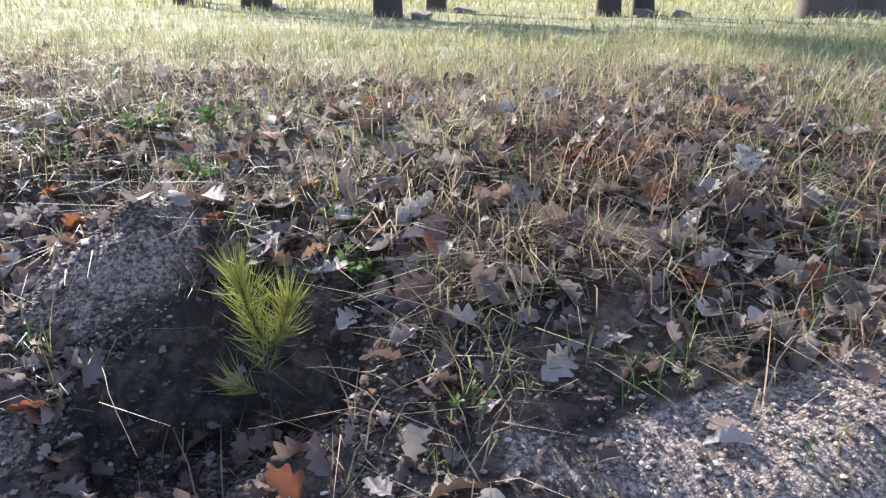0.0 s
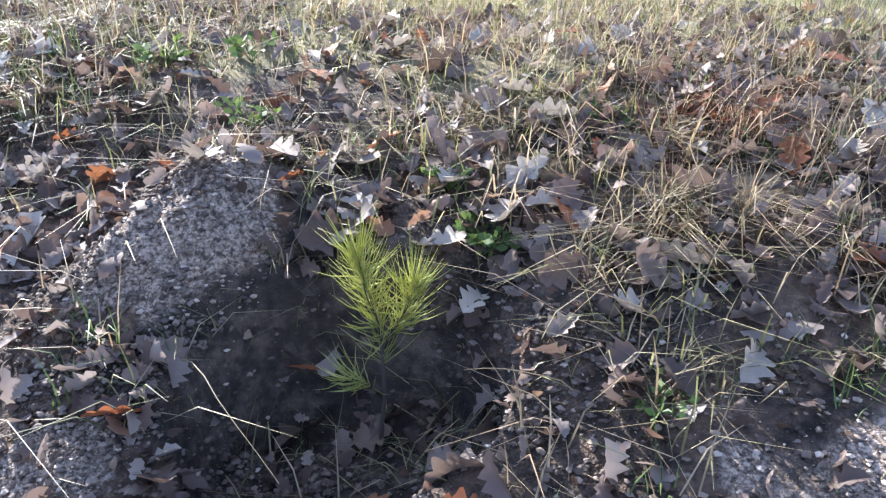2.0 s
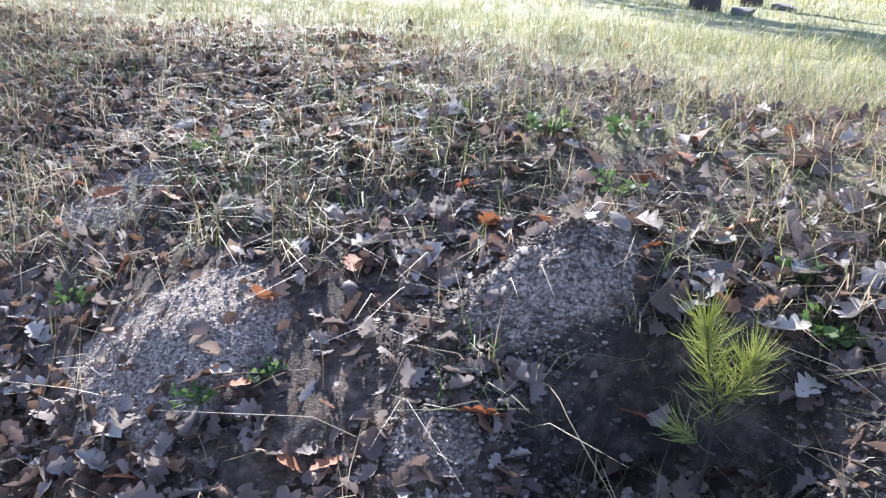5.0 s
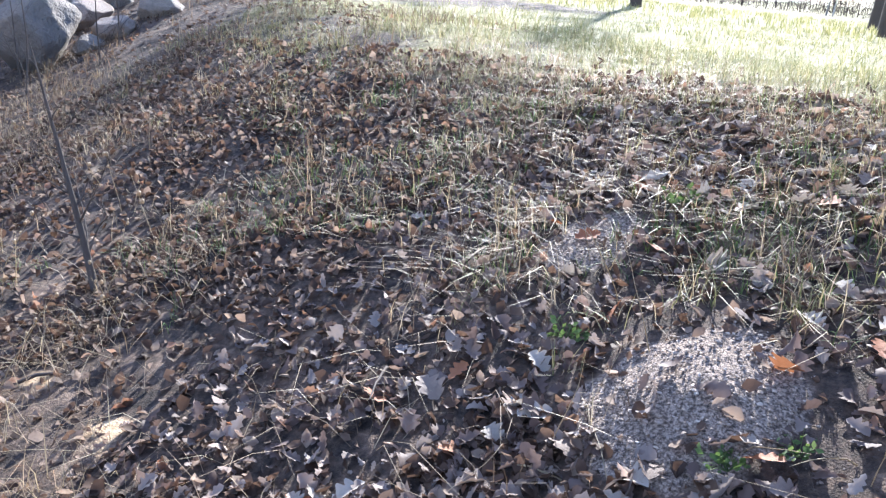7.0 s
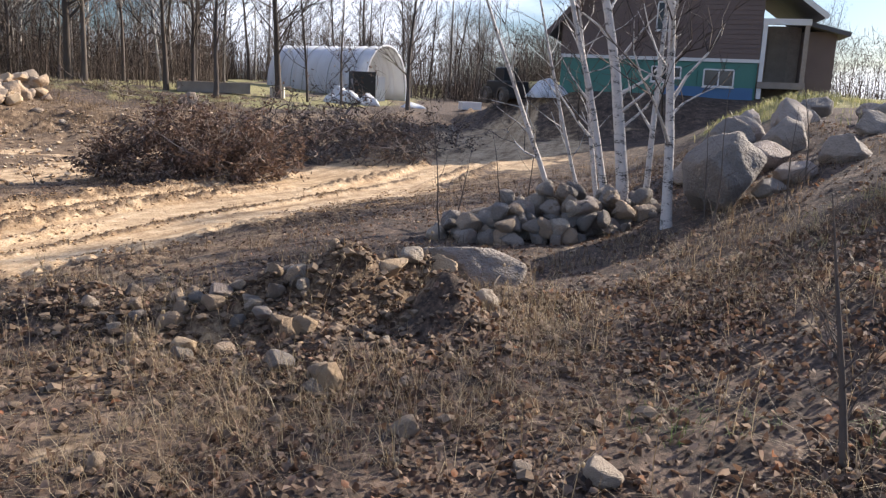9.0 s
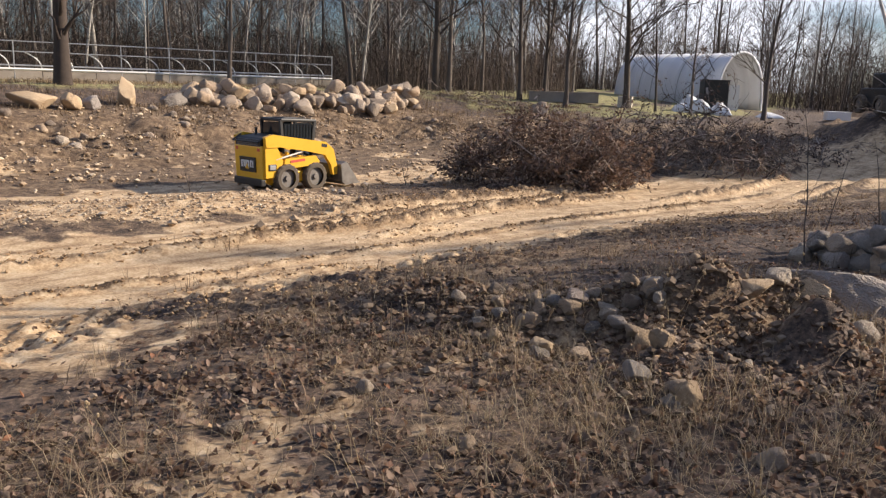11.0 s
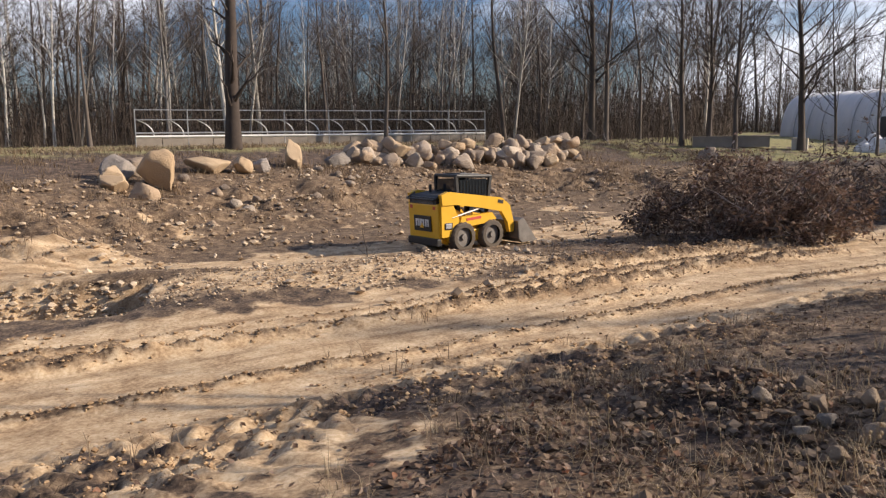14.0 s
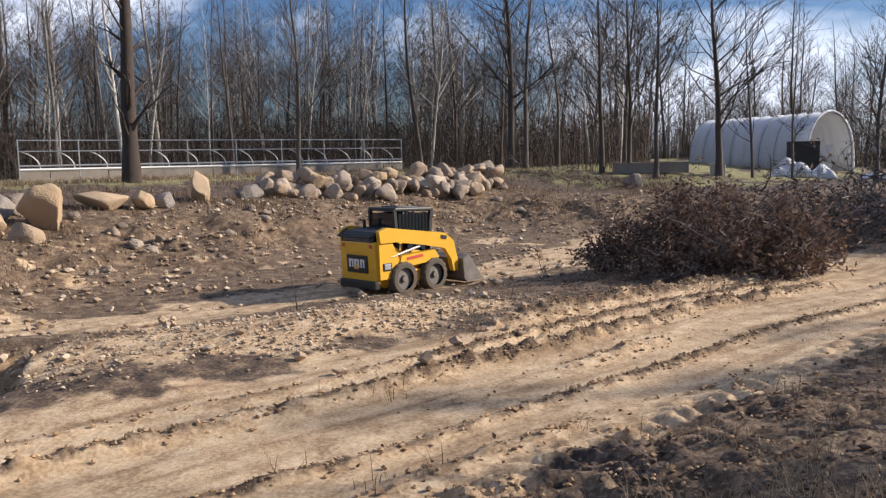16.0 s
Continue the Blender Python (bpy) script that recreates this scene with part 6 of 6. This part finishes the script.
# ---- pebbles and clods ----
def pebbles(x, y, d, seed, mat, name, label, sink=0.15):
    rng = np.random.default_rng(seed)
    n_ = len(x)
    z = Hv(x, y) + d * (0.5 - sink) * 0.7
    oct_ = np.array([[1, 0, 0], [0, 1, 0], [-1, 0, 0], [0, -1, 0], [0.1, 0, 1], [0, 0.1, -1]], float)
    ico = np.concatenate([oct_, np.array([[0.62, 0.62, 0.5], [-0.62, 0.62, 0.5], [-0.62, -0.62, 0.5], [0.62, -0.62, 0.5]])])
    tri = np.array([[0, 6, 9], [0, 1, 6], [1, 7, 6], [1, 2, 7], [2, 8, 7], [2, 3, 8], [3, 9, 8], [3, 0, 9], [4, 9, 6], [4, 6, 7], [4, 7, 8], [4, 8, 9], [5, 1, 0], [5, 2, 1], [5, 3, 2], [5, 0, 3]])
    P = ico[None] * rng.uniform(0.7, 1.25, (n_, 10, 1)) * rng.uniform(0.65, 1.2, (n_, 1, 3)) * (0.5 * d)[:, None, None]
    P[:, :, 2] *= 0.75
    a = rng.uniform(0, 6.283, n_)[:, None]
    X, Y = P[:, :, 0] * np.cos(a) - P[:, :, 1] * np.sin(a), P[:, :, 0] * np.sin(a) + P[:, :, 1] * np.cos(a)
    V = np.stack([X + x[:, None], Y + y[:, None], P[:, :, 2] + z[:, None]], -1).reshape(-1, 3)
    F = ((np.arange(n_) * 10)[:, None, None] + tri[None]).reshape(-1, 3)
    return tagged(new(name, np_mesh(name, V, F, mat, True)), label, "gravel", kind="stuff")


def gravel_density(x, y):
    return masks(x, y)[1] ** 2


x, y, rng = scatter(62000, -3.8, 2.3, 0.7, 3.4, 111, gravel_density)
pebbles(x, y, 0.004 + 0.017 * rng.random(len(x)) ** 3.2, 112, M_pebble, "gravel", "fine sandy gravel on the bare heaps")
x, y, rng = scatter(64000, -1.9, 0.4, 1.3, 2.9, 131, lambda x, y: np.clip(0.9 * bump(x, y, -0.58, 1.98, 0.42, 0.36) + bump(x, y, -0.98, 2.3, 0.42, 0.48) + 0.75 * bump(x, y, -0.55, 1.75, 0.85, 0.45) + 2 * bump(x, y, -0.82, 2.2, 0.15, 0.2), 0, 1) * (0.15 + 0.85 * smooth(fbm(x, y, 0.16, 3, 133), -0.2, 0.3)))
pebbles(x, y, 0.004 + 0.022 * rng.random(len(x)) ** 5, 132, surface("grey-brown crumb", [(0.0, (0.035, 0.026, 0.02)), (0.5, (0.12, 0.09, 0.072)), (0.88, (0.24, 0.195, 0.16)), (1.0, (0.46, 0.39, 0.33))], 0.95, 6, 60, 0.4, island=0.7), "soil_crumbs", "crumbly grey-brown soil on the dug heap", -0.05)
x, y, rng = scatter(5200, -3.2, 1.8, 1.1, 3.2, 135, lambda x, y: np.clip(0.8 * bump(x, y, -0.35, 1.72, 0.9, 0.28) + 0.5 * bump(x, y, 0.75, 2.2, 0.35, 0.35) + 0.12, 0, 1))
pebbles(x, y, 0.006 + 0.018 * rng.random(len(x)) ** 2.5, 136, M_pebble, "pebbles", "pale pebbles strewn on dark soil between leaves")


def berm_density(x, y):
    z, u, s, sd, w = lie(x, y)
    berm = smooth(bump(x, y, -17.0, -11.0, 5.0, 1.5, 148) + 0.3 * fbm(x, y, 1.1, 4, 40), 0.2, 0.7)
    deep, back = dug(x, y)
    face = smooth(deep, 0.05, 0.4) * smooth(back, 0.6, 1.2)
    return np.clip(np.maximum(berm, face), 0, 1)


x, y, rng = scatter(16000, -17, -9, -19, -11, 137, lambda x, y: smooth(dug(x, y)[0], 0.03, 0.3) * smooth(dug(x, y)[1], 0.5, 1.1))
pebbles(x, y, 0.03 + 0.16 * rng.random(len(x)) ** 3.5, 138, M_rubble, "rubble", "tan rubble on the side of the dug hole")
x, y, rng = scatter(26000, -24, -9, -17, -7.5, 113, berm_density)
pebbles(x, y, 0.016 + 0.085 * rng.random(len(x)) ** 4, 114, M_rubble, "gravel", "pebbly berm beside the sandy road")


def rut_density(x, y):
    u, s = along(x, y, ROAD)
    r = 0.0
    for tall, part_of in ridges(u, s):
        r = np.maximum(r, part_of * smooth(fbm(x, y, 0.35, 3, 44), -0.8, -0.2))
    return np.maximum(r, 0.5 * smooth(1.3 - np.abs(u - 2.8), 0, 0.6) * smooth(fbm(x, y, 0.6, 3, 45), -0.1, 0.3)) * 0.95 + 0.002


x, y, rng = scatter(150000, -24, -5, -14, 3, 115, rut_density)
pebbles(x, y, 0.014 + 0.065 * rng.random(len(x)) ** 4, 116, M_clod, "sand_clods", "crumbled sandy clods along the ruts")


def loose_density(x, y):
    sand, grav, turf, earth, u = masks(x, y)
    z, u, s, sd, w = lie(x, y)
    return np.clip(0.25 * earth + 0.5 * w * (1 - w) * 4 * (u < 0), 0, 1) * (0.3 + 0.7 * smooth(fbm(x, y, 1.5, 3, 117), -0.2, 0.3))


x, y, rng = scatter(42000, -50, -14, -27, -7, 118, loose_density)
pebbles(x, y, 0.03 + 0.22 * rng.random(len(x)) ** 5, 119, M_rubble, "bank_rubble", "loose stones and clods on the far bank")
x, y, rng = scatter(17000, -12.6, -6.0, -5.5, 1.6, 120, lambda x, y: np.clip(bump(x, y, -9.8, -1.4, 1.1, 2.4) + 0.06, 0, 1))
pebbles(x, y, 0.02 + 0.11 * rng.random(len(x)) ** 3, 121, surface("dark earth clod", [(0.0, (0.05, 0.033, 0.022)), (0.5, (0.14, 0.095, 0.06)), (1.0, (0.26, 0.20, 0.14))], 0.95, 6, 60, 0.5, island=0.7), "earth_clods", "dark earth clods on the windrow")


# ---- pine seedling ----
def seedling(at):
    rng = random.Random(9)
    ob = thing("pine_seedling", pose(*at) @ Matrix.Diagonal((1.05, 1.05, 1.32, 1)), "young green pine seedling with long soft needles", "seedling")
    main = [Vector(p) for p in ((0, 0, -0.03), (0.012, -0.01, 0.14), (0.0, -0.01, 0.27), (-0.035, -0.02, 0.36), (-0.05, -0.02, 0.42))]
    side = [Vector(p) for p in ((0.005, -0.01, 0.24), (0.05, -0.015, 0.30), (0.075, -0.02, 0.37))]
    low = [Vector(p) for p in ((0.01, 0, 0.12), (-0.03, -0.03, 0.17), (-0.07, -0.05, 0.19))]
    part("stem", tubes("stem", [(main, [0.006, 0.005, 0.0045, 0.004, 0.002], 6), (side, [0.004, 0.0035, 0.002], 6), (low, [0.003, 0.0025, 0.0015], 5)], M_bark), None, ob, "thin brown stem")
    V, F, c = [], [], 0
    for line, lo, count in ((main, 0.35, 250), (side, 0.15, 165), (low, 0.3, 50)):
        for k in range(count):
            f = lo + (1 - lo) * rng.random() ** 0.8
            i = min(int(f * (len(line) - 1)), len(line) - 2)
            p = line[i].lerp(line[i + 1], f * (len(line) - 1) - i)
            ax = (line[i + 1] - line[i]).normalized()
            d = (ax * rng.uniform(0.5, 1.4) + Vector((rng.gauss(0, 0.72), rng.gauss(0, 0.72), rng.gauss(0, 0.25)))).normalized()
            n_ = rng.uniform(0.06, 0.125)
            w = d.orthogonal().normalized() * 0.0011
            w2 = d.cross(w)
            mid = p + d * n_ * 0.6 + Vector((0, 0, -0.004))
            tip = p + d * n_ + Vector((0, 0, 0.004))
            V += [p - w, p + w, p + w2, mid - w, mid + w, mid + w2, tip, tip, tip]
            for lev in (0, 3):
                for j in range(3):
                    F.append((c + lev + j, c + lev + (j + 1) % 3, c + lev + 3 + (j + 1) % 3, c + lev + 3 + j))
            c += 9
    part("needles", np_mesh("needles", np.array(V), np.array(F), M_needle), None, ob, "yellow-green needles")
    return ob


seedling((-0.50, 2.10, H(-0.50, 2.10)))


# ---- stalks, sticks and weeds ----
def stalk(name, at, length, yaw, rise, r, mat, label, category, seed, seeds=0):
    """A single arching dry stem, with seed heads if any."""
    rng = random.Random(seed)
    d = Vector((math.cos(radians(yaw)), math.sin(radians(yaw)), rise))
    pts = [Vector((0, 0, -0.01))] + wander(rng, Vector((0, 0, 0.01)), d, length, 6, 0.07, -0.06 if rise < 1.5 else 0.0)[1:]
    ob = thing(name, Matrix.Translation(at), label, category)
    part("stem", tubes("stem", [(pts, [r * (1 - 0.11 * i) for i in range(7)], 5)], mat), None, ob)
    for k in range(seeds):
        p = pts[3 + rng.randrange(4)]
        bm = bmesh.new()
        bmesh.ops.create_icosphere(bm, subdivisions=1, radius=r * rng.uniform(2.2, 4.0))
        bm.transform(Matrix.Translation(p + Vector((rng.gauss(0, 0.012), rng.gauss(0, 0.012), rng.gauss(0.01, 0.01)))) @ Matrix.Diagonal((1, 1, 1.5, 1)))
        part("seed_head", bm, mat, ob)
    return ob


st_rng = random.Random(41)
for k in range(70):
    x, y = st_rng.uniform(-4.2, 1.6), st_rng.uniform(1.35, 4.3)
    stalk("dry_stalk", (x, y, H(x, y) + 0.01), st_rng.uniform(0.2, 0.55), st_rng.uniform(0, 360), st_rng.choice((0.15, 0.4, 1.0, 2.2)), st_rng.uniform(0.0014, 0.0028), M_dry, "thin dry grass stalk over fallen leaves", "stalk", 600 + k, 0)
for k in range(90):
    x, y = st_rng.uniform(-11, -4.8), st_rng.uniform(-5.0, 3.2)
    stalk("dry_weed", (x, y, H(x, y)), st_rng.uniform(0.25, 0.6), st_rng.uniform(0, 360), st_rng.choice((1.5, 3.0, 5.0)), st_rng.uniform(0.0022, 0.004), M_dry, "dry upright weed stalk with seed heads", "weed", 700 + k, 4)
for x, y, l, yaw, r in ((-0.38, 2.42, 0.55, 58, 0.006), (-0.88, 2.05, 0.5, -70, 0.002), (-0.98, 2.1, 0.55, -60, 0.0018), (0.85, 2.2, 0.8, 15, 0.005), (0.3, 2.62, 0.35, -20, 0.005), (-10.6, 0.8, 1.0, 160, 0.018), (-10.0, 1.4, 1.3, 20, 0.015), (-3.5, 2.0, 0.45, -60, 0.008), (-5.2, 1.1, 0.5, 80, 0.012), (-1.9, 1.6, 0.6, 30, 0.005), (-2.7, 1.75, 0.7, 10, 0.004)):
    stalk("fallen_twig", (x, y, H(x, y) + 0.025), l, yaw, 0.25, r, M_twig if r > 0.005 else M_dry, "thin bare twig fallen on the litter", "twig", int(abs(x) * 100 + l * 10), 0)


def weed(at, count, size, mat, label, seed):
    """A low leafy plant: a rosette of small pointed leaves on short stems."""
    rng = random.Random(seed)
    ob = thing("low_weed", pose(*at), label, "weed")
    V, F, c, runs = [], [], 0, []
    for k in range(count):
        a, e = rng.uniform(0, 6.283), rng.uniform(0.3, 1.4)
        d = Vector((math.cos(a), math.sin(a), e)).normalized()
        p = d * size * rng.uniform(0.3, 1.0)
        runs.append(([Vector((0, 0, 0)), p * 0.6 + Vector((0, 0, 0.01)), p], [0.0016, 0.0012, 0.0008], 3))
        for j in range(3):
            q = p * rng.uniform(0.5, 1.0)
            t = (d + Vector((rng.gauss(0, 0.8), rng.gauss(0, 0.8), rng.gauss(0, 0.4)))).normalized() * size * rng.uniform(0.18, 0.32)
            w = t.orthogonal().normalized() * t.length * 0.3
            V += [q, q + t * 0.5 + w, q + t, q + t * 0.5 - w]
            F.append((c, c + 1, c + 2, c + 3))
            c += 4
    part("stem", tubes("stem", runs, mat), None, ob)
    part("foliage", np_mesh("foliage", np.array(V), np.array(F), mat, True), None, ob, "small pointed leaves")
    return ob


for k, (x, y, n_, size, green) in enumerate(((-0.22, 2.28, 26, 0.13, 1), (-0.3, 2.5, 16, 0.10, 1), (-2.0, 1.95, 18, 0.12, 1), (-1.85, 2.1, 14, 0.1, 1), (-0.9, 3.05, 16, 0.14, 1), (-1.55, 2.95, 26, 0.14, 0), (-1.6, 2.75, 22, 0.12, 0), (-1.12, 1.72, 30, 0.09, 0), (0.2, 2.75, 14, 0.1, 1), (-2.9, 2.4, 16, 0.13, 1), (-0.95, 3.5, 14, 0.15, 1), (0.05, 1.72, 12, 0.1, 1), (-3.0, 3.5, 18, 0.14, 1), (-1.3, 3.6, 18, 0.16, 1))):
    weed((x, y, H(x, y)), n_, size, M_green if green else M_paleleaf, "low green weed among fallen leaves" if green else "dried pale fluffy weed among fallen leaves", 800 + k)
